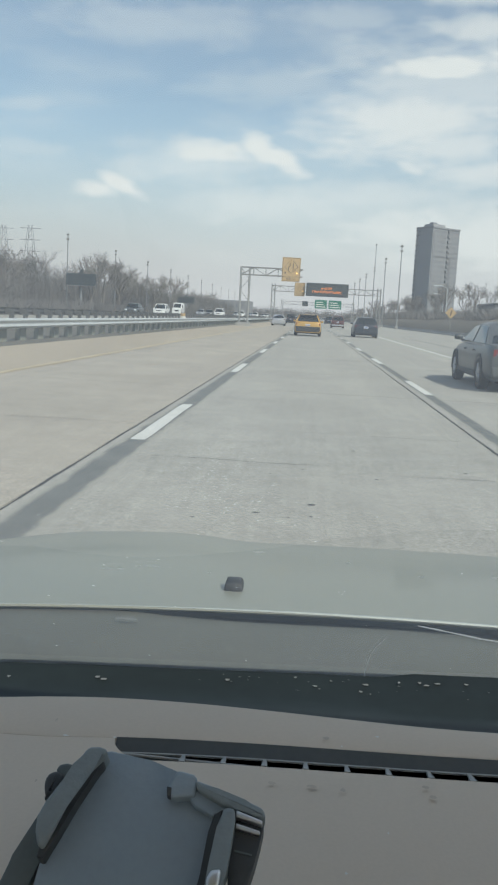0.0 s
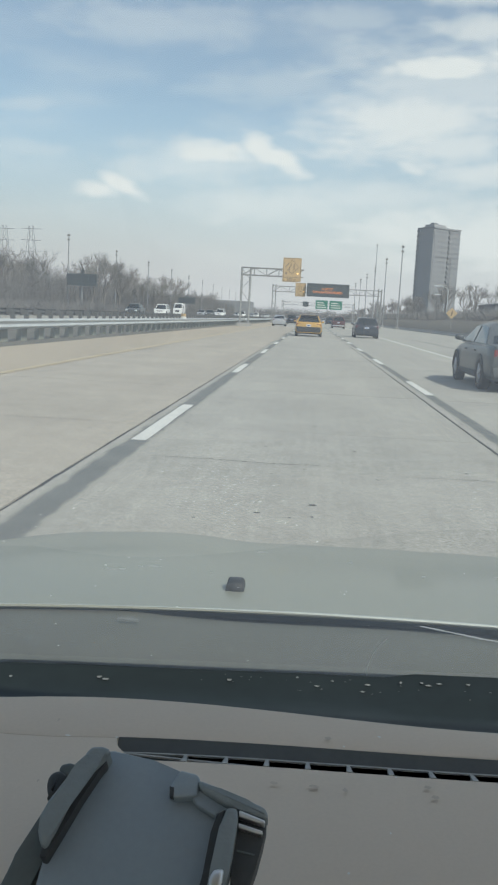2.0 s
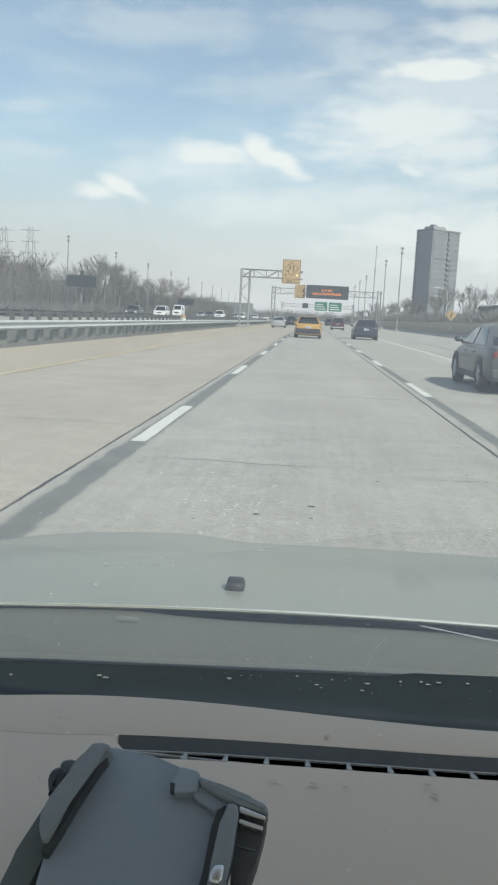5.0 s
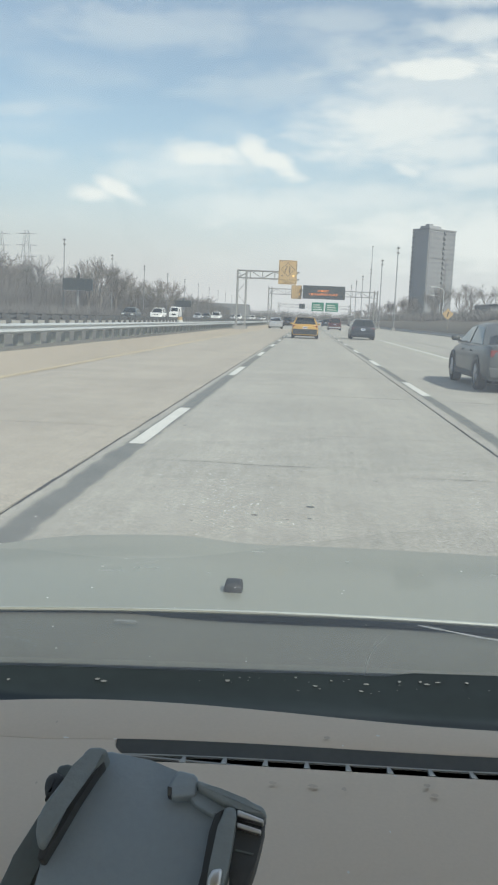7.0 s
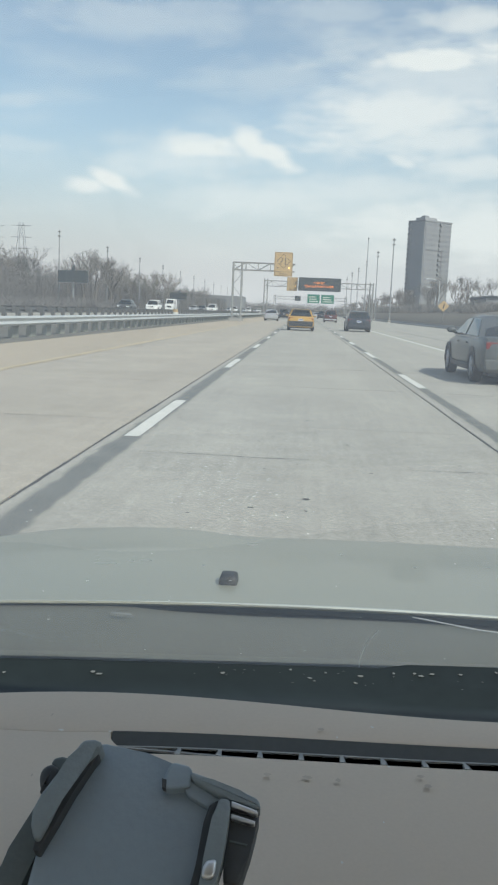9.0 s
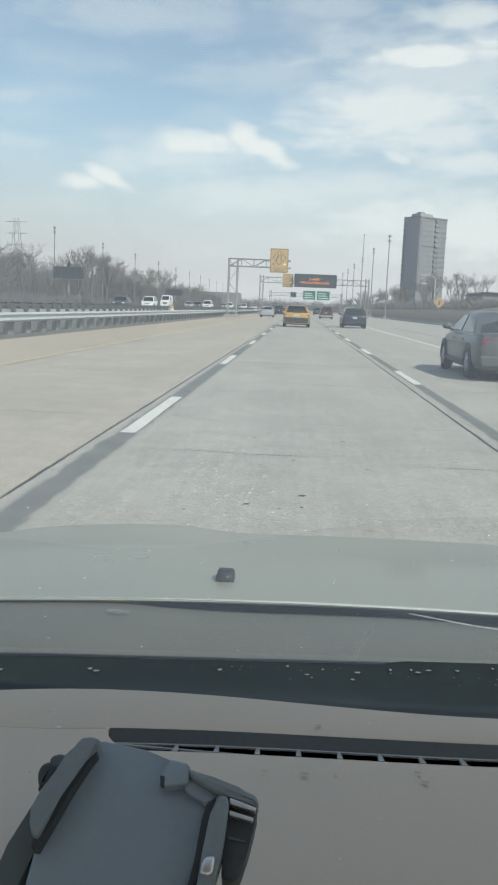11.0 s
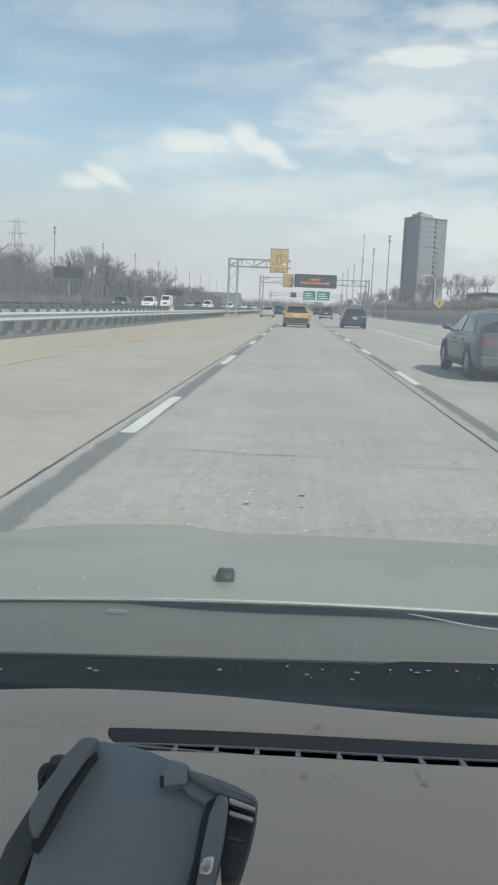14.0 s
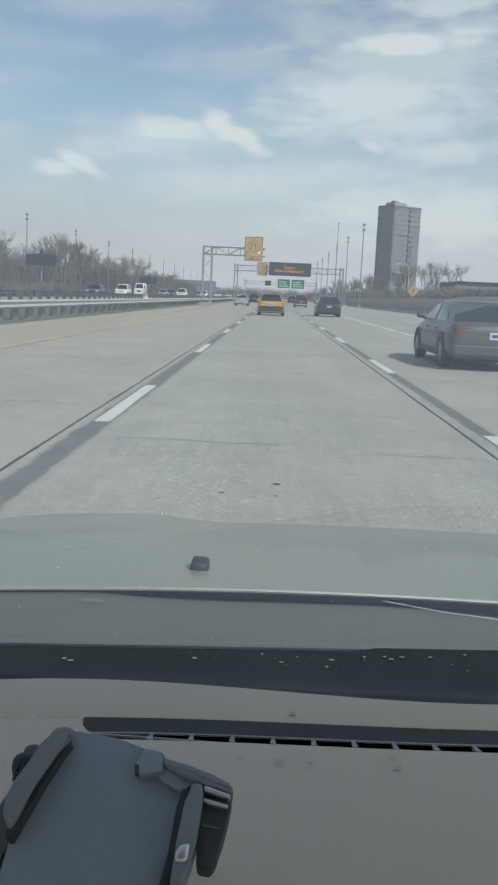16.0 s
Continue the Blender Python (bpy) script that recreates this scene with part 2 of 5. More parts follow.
M_TOWER_R = material("tower_recess", (0.14, 0.145, 0.15), 0.85, vary=0.12, scale=0.1, fine=1.2)
M_TOWER_L = material("tower_panel", (0.225, 0.232, 0.24), 0.8, vary=0.12, scale=0.1, fine=1.2)
M_PANE = material("tower_window_glass", (0.165, 0.175, 0.19), 0.45, vary=0.3, scale=0.2, fine=3, by_object=0.4)
M_TYRE = material("tyre_rubber", (0.025, 0.025, 0.026), 0.85, vary=0.25, scale=8, fine=60)
M_RIM = material("alloy_rim", (0.42, 0.42, 0.43), 0.35, 0.8, vary=0.1)
M_GLASS_CAR = material("tinted_car_glass", (0.025, 0.03, 0.034), 0.08, vary=0.1, spec=0.3)
M_TAIL = material("tail_lamp_red", (0.18, 0.015, 0.015), 0.2, vary=0.1, coat=0.6)
M_HEAD = material("headlamp_clear", (0.7, 0.72, 0.72), 0.15, vary=0.1, coat=0.6)
M_PLATE = material("number_plate", (0.62, 0.64, 0.66), 0.5, vary=0.05)
M_PLATE_BAR = material("plate_bar", (0.05, 0.09, 0.25), 0.5, vary=0.05)
M_TRIM = material("black_plastic_trim", (0.03, 0.031, 0.033), 0.6, vary=0.2, scale=5, fine=80)


def paint(name, color, metal=0.25):
    return material(name, color, 0.32, metal, vary=0.06, scale=1.2, fine=20, coat=0.7)


# the car that carries the camera
M_HOOD = material("silver_hood_paint", (0.29, 0.293, 0.238), 0.45, 0.10, vary=0.07, scale=2.5, fine=90, coat=0.15)
M_COWL = material("cowl_plastic", (0.115, 0.112, 0.086), 0.55, vary=0.2, scale=6, fine=140, bump=0.02, spec=0.38)
M_STRIP = material("glossy_black_trim", (0.015, 0.021, 0.022), 0.45, vary=0.3, scale=8, fine=60, spec=0.28)
M_DASH = material("grey_dash_plastic", (0.615, 0.515, 0.408), 0.62, vary=0.05, scale=5, fine=420, bump=0.02)
M_VENT = material("vent_plastic", (0.07, 0.076, 0.075), 0.55, vary=0.15, scale=10, fine=200)
M_VENT_L = material("vent_rail_plastic", (0.36, 0.36, 0.34), 0.5, vary=0.1)
M_DARK = material("dark_vent_plastic", (0.13, 0.155, 0.155), 0.8, vary=0.2)
M_HOLDER = material("blue_grey_holder_plastic", (0.24, 0.275, 0.285), 0.5, vary=0.08, scale=20, fine=300, bump=0.1)
M_HOLDER_P = material("smooth_holder_plate", (0.285, 0.342, 0.385), 0.45, vary=0.06, scale=20, fine=300, bump=0.05)
M_HOLDER_S = material("dark_holder_plastic", (0.115, 0.135, 0.135), 0.6, vary=0.12, scale=20, fine=300, bump=0.05)
M_HOLDER_D = material("dark_holder_rubber", (0.055, 0.059, 0.062), 0.6, vary=0.15, scale=30, fine=200)
# paler than the hood paint: stands for light caught along its rear edge
M_EDGE_HIGHLIGHT = material("bright_hood_edge", (0.50, 0.52, 0.49), 0.4, 0.2, vary=0.1, scale=6, fine=80, coat=0.5)
M_CHROME = material("chrome_trim", (0.75, 0.76, 0.76), 0.34, 1.0, vary=0.05)
M_LINER = material("headliner_fabric", (0.62, 0.60, 0.56), 0.95, vary=0.08, scale=8, fine=200)
M_TAN = material("tan_upholstery", (0.50, 0.42, 0.33), 0.9, vary=0.1, scale=6, fine=150)
M_FLECK = material("pale_dust_fleck", (0.18, 0.19, 0.185), 0.8, vary=0.2)

M_STAIN = material("dull_dash_stain", (0.50, 0.415, 0.33), 0.7, vary=0.2, scale=60, fine=400)
M_SPECK = bpy.data.materials.new("pale_glass_speck")
M_SPECK.use_nodes = True
k_bsdf = M_SPECK.node_tree.nodes["Principled BSDF"]
k_bsdf.inputs["Base Color"].default_value = (0.8, 0.82, 0.8, 1)
k_bsdf.inputs["Roughness"].default_value = 0.8
k_bsdf.inputs["Transmission Weight"].default_value = 0.75
k_bsdf.inputs["IOR"].default_value = 1.1
# half-transparent pale marks on the windshield
M_GLASS_MARK = bpy.data.materials.new("dried_drop_on_glass")
M_GLASS_MARK.use_nodes = True
hn, hl = M_GLASS_MARK.node_tree.nodes, M_GLASS_MARK.node_tree.links
h_mix, h_clear, h_front, h_back = hn.new("ShaderNodeMixShader"), hn.new("ShaderNodeBsdfTransparent"), hn.new("ShaderNodeBsdfDiffuse"), hn.new("ShaderNodeBsdfTranslucent")
h_both = hn.new("ShaderNodeAddShader")
h_front.inputs["Color"].default_value = h_back.inputs["Color"].default_value = (0.55, 0.56, 0.55, 1)
h_mix.inputs[0].default_value = 0.5
hl.new(h_front.outputs[0], h_both.inputs[0])
hl.new(h_back.outputs[0], h_both.inputs[1])
hl.new(h_clear.outputs[0], h_mix.inputs[1])
hl.new(h_both.outputs[0], h_mix.inputs[2])
hl.new(h_mix.outputs[0], hn["Material Output"].inputs["Surface"])
M_GRIT = material("pale_stone_grit", (0.62, 0.62, 0.59), 0.8, vary=0.2)
# dust film made dense enough to imitate glare and distance haze as well
M_SCREEN = bpy.data.materials.new("dusty_windshield")
M_SCREEN.use_nodes = True
gn, gl = M_SCREEN.node_tree.nodes, M_SCREEN.node_tree.links
gn.clear()
g_out = gn.new("ShaderNodeOutputMaterial")
g_clear, g_gloss, g_dust = gn.new("ShaderNodeBsdfTransparent"), gn.new("ShaderNodeBsdfGlossy"), gn.new("ShaderNodeBsdfTranslucent")
g_clear.inputs["Color"].default_value = (0.93, 0.96, 0.95, 1)
g_gloss.inputs["Roughness"].default_value = 0.02
g_dust.inputs["Color"].default_value = (0.94, 0.96, 0.96, 1)
g_face = gn.new("ShaderNodeLayerWeight")
g_face.inputs["Blend"].default_value = 0.5
g_pow, g_fres = gn.new("ShaderNodeMath"), gn.new("ShaderNodeMath")
g_pow.operation, g_fres.operation = "POWER", "MULTIPLY_ADD"
g_pow.inputs[1].default_value, g_fres.inputs[1].default_value, g_fres.inputs[2].default_value = 5.0, 0.9, 0.06
gl.new(g_face.outputs["Facing"], g_pow.inputs[0])
gl.new(g_pow.outputs[0], g_fres.inputs[0])
g_tc, g_noise, g_map = gn.new("ShaderNodeTexCoord"), gn.new("ShaderNodeTexNoise"), gn.new("ShaderNodeMapRange")
g_noise.inputs["Scale"].default_value, g_noise.inputs["Detail"].default_value = 7.0, 6.0
gl.new(g_tc.outputs["Object"], g_noise.inputs["Vector"])
for i, val in ((1, 0.3), (2, 0.75), (3, 0.15), (4, 0.215)):
    g_map.inputs[i].default_value = val
gl.new(g_noise.outputs[0], g_map.inputs[0])
g_mix1, g_mix2 = gn.new("ShaderNodeMixShader"), gn.new("ShaderNodeMixShader")
gl.new(g_map.outputs[0], g_mix1.inputs[0])
gl.new(g_clear.outputs[0], g_mix1.inputs[1])
gl.new(g_dust.outputs[0], g_mix1.inputs[2])
gl.new(g_fres.outputs[0], g_mix2.inputs[0])
gl.new(g_mix1.outputs[0], g_mix2.inputs[1])
gl.new(g_gloss.outputs[0], g_mix2.inputs[2])
gl.new(g_mix2.outputs[0], g_out.inputs["Surface"])


# ---- mesh helpers ----
def part(name, bm, mat, parent=None, label="", smooth=False, kind=""):
    """One mesh object out of a bmesh, under a thing or a part."""
    me = bpy.data.meshes.new(name)
    bmesh.ops.recalc_face_normals(bm, faces=bm.faces)
    bm.to_mesh(me)
    bm.free()
    me.materials.append(mat)
    if smooth:
        for p in me.polygons:
            p.use_smooth = True
        me.set_sharp_from_angle(angle=radians(38))
    ob = new(name, me)
    ob.parent = parent
    return tagged(ob, label, kind=kind)


def share(ob, parent, x, y, z, rz=0.0, scale=(1, 1, 1)):
    """Another object on the same mesh."""
    c = bpy.data.objects.new(ob.name.split(".")[0], ob.data)
    scene.collection.objects.link(c)
    c.parent = parent
    c.location, c.rotation_euler, c.scale = (x, y, z), (0, 0, rz), scale
    return c


def thing(name, label, category, group="", kind="", at=(0, 0, 0), rz=0.0):
    e = new(name)
    e.location, e.rotation_euler = at, (0, 0, rz)
    return tagged(e, label, category, group, kind)


def box(bm, x0, x1, y0, y1, z0, z1, bevel=0.0):
    vs = [bm.verts.new((x, y, z)) for x in (x0, x1) for y in (y0, y1) for z in (z0, z1)]
    fs = [bm.faces.new([vs[i] for i in q]) for q in
          ((0, 1, 3, 2), (4, 6, 7, 5), (0, 4, 5, 1), (2, 3, 7, 6), (0, 2, 6, 4), (1, 5, 7, 3))]
    if bevel:
        es = list({e for f in fs for e in f.edges})
        bmesh.ops.bevel(bm, geom=es, offset=bevel, segments=2, profile=0.6, affect="EDGES")
    return bm


def boxed(x0, x1, y0, y1, z0, z1, bevel=0.0):
    return box(bmesh.new(), x0, x1, y0, y1, z0, z1, bevel)


def rod(bm, a, b, r0, r1=None, sides=8):
    """A tapered round bar from a to b."""
    a, b = Vector(a), Vector(b)
    r1 = r0 if r1 is None else r1
    d = (b - a).normalized()
    u = d.orthogonal().normalized()
    v = d.cross(u)
    rings = []
    for c, r in ((a, r0), (b, r1)):
        rings.append([bm.verts.new(c + (u * math.cos(k * math.tau / sides) + v * math.sin(k * math.tau / sides)) * r) for k in range(sides)])
    for k in range(sides):
        bm.faces.new((rings[0][k], rings[0][(k + 1) % sides], rings[1][(k + 1) % sides], rings[1][k]))
    bm.faces.new(rings[0][::-1])
    bm.faces.new(rings[1])
    return bm


def loft(bm, rows, closed=False, caps=False):
    """Quads between rows of points of equal length."""
    vr = [[bm.verts.new(p) for p in r] for r in rows]
    n = len(vr[0])
    for a, b in zip(vr, vr[1:]):
        for k in range(n if closed else n - 1):
            bm.faces.new((a[k], a[(k + 1) % n], b[(k + 1) % n], b[k]))
    if caps:
        bm.faces.new(vr[0][::-1])
        bm.faces.new(vr[-1])
    return bm


def slab(poly, depth, axis=(0, 1, 0), bevel=0.0):
    """A flat outline, given as 3D points, with thickness along an axis."""
    bm = bmesh.new()
    d = Vector(axis) * depth
    a = [bm.verts.new(Vector(p)) for p in poly]
    b = [bm.verts.new(Vector(p) + d) for p in poly]
    bm.faces.new(a)
    bm.faces.new(b[::-1])
    for k in range(len(a)):
        bm.faces.new((a[k], b[k], b[(k + 1) % len(a)], a[(k + 1) % len(a)]))
    if bevel:
        bmesh.ops.bevel(bm, geom=list(bm.edges), offset=bevel, segments=2, profile=0.6, affect="EDGES")
    return bm


def lettering(name, text, size, mat, parent, x, y, z, label=""):
    """Upright writing that faces the traffic, as a mesh."""
    cu = bpy.data.curves.new(name, "FONT")
    cu.body, cu.size, cu.align_x, cu.extrude = text, size, "CENTER", 0.004
    tmp = bpy.data.objects.new(name, cu)
    scene.collection.objects.link(tmp)
    me = bpy.data.meshes.new_from_object(tmp.evaluated_get(bpy.context.evaluated_depsgraph_get()))
    bpy.data.objects.remove(tmp)
    me.materials.clear()
    me.materials.append(mat)
    ob = new(name, me)
    ob.parent = parent
    ob.location, ob.rotation_euler = (x, y, z), (radians(90), 0, 0)
    return tagged(ob, label)


# ---- ground and roads ----
LEFT_LINE, RIGHT_LINE, EDGE_LINE, YELLOW_LINE = -1.58, 2.17, 5.85, -5.42
RAIL_X, FAR_END = -9.25, 900.0

bm = bmesh.new()
nx, ny = 60, 80
xs = [-1500 + 3000 * i / nx for i in range(nx + 1)]
ys = [-300 + 3600 * (j / ny) ** 1.6 for j in range(ny + 1)]
grid = [[bm.verts.new((x, y, -0.12 + 0.03 * noise.noise((x * 0.02, y * 0.02, 0)))) for x in xs] for y in ys]
for a, b in zip(grid, grid[1:]):
    for k in range(nx):
        bm.faces.new((a[k], a[k + 1], b[k + 1], b[k]))
ground = tagged(part("ground", bm, M_EARTH), "dry brown verge and open land beside the motorway", "ground", kind="structure")

road = tagged(part("road", boxed(-8.6, 17.2, -60, FAR_END, -0.3, -0.02), M_JOINT), "pale worn concrete motorway with sealed joints", "road", kind="structure")
part("far_lane", boxed(-5.25, 5.75, 118, FAR_END, -0.02, 0.0), M_CONC_FAR, road)
part("rear_lane", boxed(-5.25, 5.75, -60, -6, -0.02, 0.0), M_CONC_FAR, road)
part("left_shoulder", boxed(-8.6, -5.27, -60, FAR_END, -0.02, -0.004), M_SHOULDER, road, "stained left shoulder")
part("right_shoulder", boxed(5.77, 17.2, -60, FAR_END, -0.02, -0.004), M_CONC_FAR, road, "wide merging lane and right shoulder")


def ragged_strip(x, width, y0, y1, z, wander, step=0.12, seed=0):
    """A sealed strip with uneven edges along the road."""
    bm = bmesh.new()
    rows, y = [], y0
    while y < y1:
        a = wander * noise.noise((y * 0.9, seed, 0)) + 0.6 * wander * noise.noise((y * 5.1, seed, 5)) + 0.4 * wander * noise.noise((y * 15.0, seed, 6))
        b = wander * noise.noise((y * 0.7, seed, 9)) + 0.8 * wander * noise.noise((y * 4.7, seed, 3)) + 0.7 * wander * noise.noise((y * 14.0, seed, 8))
        rows.append([(x - width / 2 + a, y, z), (x + width / 2 + b, y, z)])
        y += step * (1 + max(0, y) * 0.03)
    return loft(bm, rows)


part("tar_strip", ragged_strip(0, 0.40, -10, 500, 0.0026, 0.02, seed=1), M_TAR, road, "dark tar seal along the lane joint").matrix_world = pose(LEFT_LINE + 0.0, 0, 0) @ Matrix.Diagonal((0.74, 1, 1, 1))
part("tar_strip", ragged_strip(0, 0.36, -10, 500, 0.0026, 0.02, seed=4), M_TAR, road, "dark tar seal along the lane joint").matrix_world = pose(RIGHT_LINE - 0.02, 0, 0) @ Matrix.Diagonal((0.62, 1, 1, 1))
part("joint_line", ragged_strip(LEFT_LINE - 0.21, 0.022, -10, 300, 0.0034, 0.012, seed=7), M_JOINT, road)
part("joint_line", ragged_strip(RIGHT_LINE - 0.25, 0.02, -10, 300, 0.0034, 0.010, seed=8), M_JOINT, road)
part("joint_line", ragged_strip(7.9, 0.10, 20, 75, 0.0, 0.05, seed=9), M_JOINT, road)
part("yellow_edge_line", ragged_strip(YELLOW_LINE, 0.16, -30, 700, 0.004, 0.01, seed=11), M_YELLOW, road, "faded yellow edge line")
part("white_edge_line", ragged_strip(EDGE_LINE - 0.35, 0.13, 20, 700, 0.004, 0.01, seed=12), M_WHITE, road, "solid white edge line")
dash = part("lane_dash", ragged_strip(0, 0.145, 0, 3.55, 0.0, 0.006, 0.3, 13), M_WHITE, road, "worn white lane dash")
dash.location = (LEFT_LINE, 8.2, 0.006)
for k in range(-1, 34):
    if k:
        share(dash, road, LEFT_LINE, 8.2 + 10.6 * k, 0.006)
    share(dash, road, RIGHT_LINE, 5.0 + 10.6 * k, 0.006)

# ---- median rails and the opposite carriageway ----
W_PROFILE = [(0.0, 0.43), (0.055, 0.46), (0.075, 0.50), (0.055, 0.54), (0.005, 0.575), (0.0, 0.59), (0.005, 0.605), (0.055, 0.64), (0.075, 0.68), (0.055, 0.72), (0.0, 0.75)]


def guard_rail(x, face, y0, y1, label, z=0.0, spacing=1.905, post_mat=None, beam_mat=None, post_half=0.10):
    post_mat = post_mat or M_POST
    rail = thing("guard_rail", label, "guard rail", kind="", at=(x, 0, z))
    bm = bmesh.new()
    rows, y = [], y0
    while y <= y1:
        lean = 0.008 * noise.noise((y * 0.15, x, 0))
        rows.append([(face * d + lean, y, zz) for d, zz in W_PROFILE] + [(face * (d - 0.006) + lean, y, zz) for d, zz in reversed(W_PROFILE)])
        y += 1.905 if y < 120 else 12
    loft(bm, rows, closed=True, caps=True)
    part("beam", bm, beam_mat or M_STEEL, rail, smooth=True)
    post = part("post", boxed(-0.09, 0.09, -post_half, post_half, -0.15, 0.70, 0.01), post_mat, rail)
    block = part("spacer_block", boxed(-0.09, 0.09, -0.08, 0.08, 0.45, 0.73, 0.01), post_mat, rail)
    post.location, block.location = (-face * 0.28, y0 + 0.3, 0), (-face * 0.095, y0 + 0.3, 0)
    k = 1
    while y0 + 0.3 + k * spacing < min(y1, 260):
        yy = y0 + 0.3 + k * spacing
        share(post, rail, -face * 0.28, yy, 0, radians(2 * noise.noise((yy, x, 1))))
        share(block, rail, -face * 0.095, yy, 0)
        k += 1
    return rail


guard_rail(RAIL_X, 1, -6, 700, "galvanised steel W-beam guard rail on broad timber posts", post_mat=M_TIMBER, post_half=0.30)
# this rail shows its shadow side, which is put into the dark colour
guard_rail(-13.4, -1, -6, 700, "guard rail toned dark for its shadow side, on dark posts along the opposite carriageway", 0.25, post_mat=M_RAIL_SHADE, beam_mat=M_RAIL_SHADE)
kerb = tagged(part("kerb", boxed(-14.25, -13.95, -20, 300, 0.2, 0.68, 0.03), M_PALE), "pale concrete kerb behind the far guard rail", "kerb", kind="structure")
bm = bmesh.new()
loft(bm, [[(-8.6, y, -0.10), (-9.0, y, 0.02 + 0.03 * noise.noise((y * 0.4, 0, 0))), (-10.5, y, 0.0), (-12.6, y, 0.12), (-14.0, y, 0.26), (-14.4, y, 0.27), (-34.0, y, 0.4), (-38.0, y, -0.05)]
          for y in [-60 + 6 * i for i in range(60)] + [320 + 40 * i for i in range(16)]])
tagged(part("median", bm, M_EARTH, smooth=True), "gravelly median between the carriageways", "ground", kind="structure")
part_road2 = part("opposite_road", boxed(-33.0, -14.8, -60, FAR_END, 0.2, 0.42), M_ROAD2)
tagged(part_road2, "opposite carriageway of worn concrete", "road", kind="structure")
for k, x in enumerate((-15.6, -32.2)):
    part("edge_line", ragged_strip(x, 0.14, 0, 700, 0.425, 0.01, seed=20 + k), M_WHITE, part_road2)
dash2 = part("lane_dash", ragged_strip(0, 0.14, 0, 3.5, 0, 0.006, 0.5, 23), M_WHITE, part_road2)
dash2.location = (-19.8, 20, 0.427)
for k in range(24):
    if k:
        share(dash2, part_road2, -19.8, 20 + 10.6 * k, 0.427)
    share(dash2, part_road2, -23.9, 24 + 10.6 * k, 0.427)

# right parapet and slope
bm = bmesh.new()
loft(bm, [[(17.2, y, -0.1), (17.25, y, 0.12), (17.45, y, 0.22), (17.52, y, 0.42), (17.75, y, 0.42), (17.8, y, -0.1)]
          for y in [-20 + 4 * i for i in range(60)] + [240 + 30 * i for i in range(16)]], closed=True, caps=True)
tagged(part("barrier", bm, M_BARRIER), "low concrete barrier at the right edge of the road", "barrier", kind="structure")
bm = bmesh.new()
loft(bm, [[(17.8, y, 0.1), (18.6, y, 1.0 + 0.15 * noise.noise((y * 0.11, 1, 0))), (20.5, y, 1.9 + 0.3 * noise.noise((y * 0.06, 4, 0))), (24, y, 2.4 + 0.5 * noise.noise((y * 0.03, 2, 0))), (34, y, 2.7 + 0.8 * noise.noise((y * 0.02, 7, 0))), (60, y, 0.8), (90, y, -0.1)]
          for y in [-40 + 10 * i for i in range(40)] + [360 + 40 * i for i in range(16)]])
tagged(part("embankment", bm, M_SCRUB, smooth=True), "grassy dead brown slope beyond the barrier", "ground", kind="structure")


# ---- gantries ----
def truss(parent, x0, x1, z0, z1, depth, bay=1.3):
    """Box truss of round chords; chords and each diagonal are parts."""
    for z in (z0, z1):
        for y in (-depth / 2, depth / 2):
            part("chord", rod(bmesh.new(), (x0, y, z), (x1, y, z), 0.06), M_GANTRY, parent)
    n = max(1, round((x1 - x0) / bay))
    for k in range(n):
        a, b = x0 + (x1 - x0) * k / n, x0 + (x1 - x0) * (k + 1) / n
        for y in (-depth / 2, depth / 2):
            p, q = (a, y, z0), (b, y, z1)
            if k % 2:
                p, q = (a, y, z1), (b, y, z0)
            part("diagonal", rod(bmesh.new(), p, q, 0.035, sides=6), M_GANTRY, parent)
            part("upright", rod(bmesh.new(), (a, y, z0), (a, y, z1), 0.03, sides=6), M_GANTRY, parent)
        part("crosspiece", rod(bmesh.new(), (a, -depth / 2, z1), (b, depth / 2, z1), 0.028, sides=6), M_GANTRY, parent)


def lattice_leg(parent, x, width, depth, top):
    for dx in (-width / 2, width / 2):
        for y in (-depth / 2, depth / 2):
            part("leg_tube", rod(bmesh.new(), (x + dx, y, -0.1), (x + dx, y, top), 0.085), M_GANTRY, parent)
    n = 5
    for k in range(n):
        a, b = 0.3 + (top - 0.4) * k / n, 0.3 + (top - 0.4) * (k + 1) / n
        s = 1 if k % 2 else -1
        part("brace", rod(bmesh.new(), (x - s * width / 2, -depth / 2, a), (x + s * width / 2, -depth / 2, b), 0.035, sides=6), M_GANTRY, parent)
        part("brace", rod(bmesh.new(), (x - width / 2, s * depth / 2, a), (x - width / 2, -s * depth / 2, b), 0.035, sides=6), M_GANTRY, parent)
    part("footing", boxed(x - width * 0.8, x + width * 0.8, -depth * 0.8, depth * 0.8, -0.15, 0.35, 0.03), M_BARRIER, parent)


def rounded(x0, x1, z0, z1, r, y, n=5):
    pts = []
    for cx, cz, a0 in ((x1 - r, z1 - r, 0), (x0 + r, z1 - r, 90), (x0 + r, z0 + r, 180), (x1 - r, z0 + r, 270)):
        for k in range(n + 1):
            a = radians(a0 + 90 * k / n)
            pts.append((cx + r * math.cos(a), y, cz + r * math.sin(a)))
    return pts


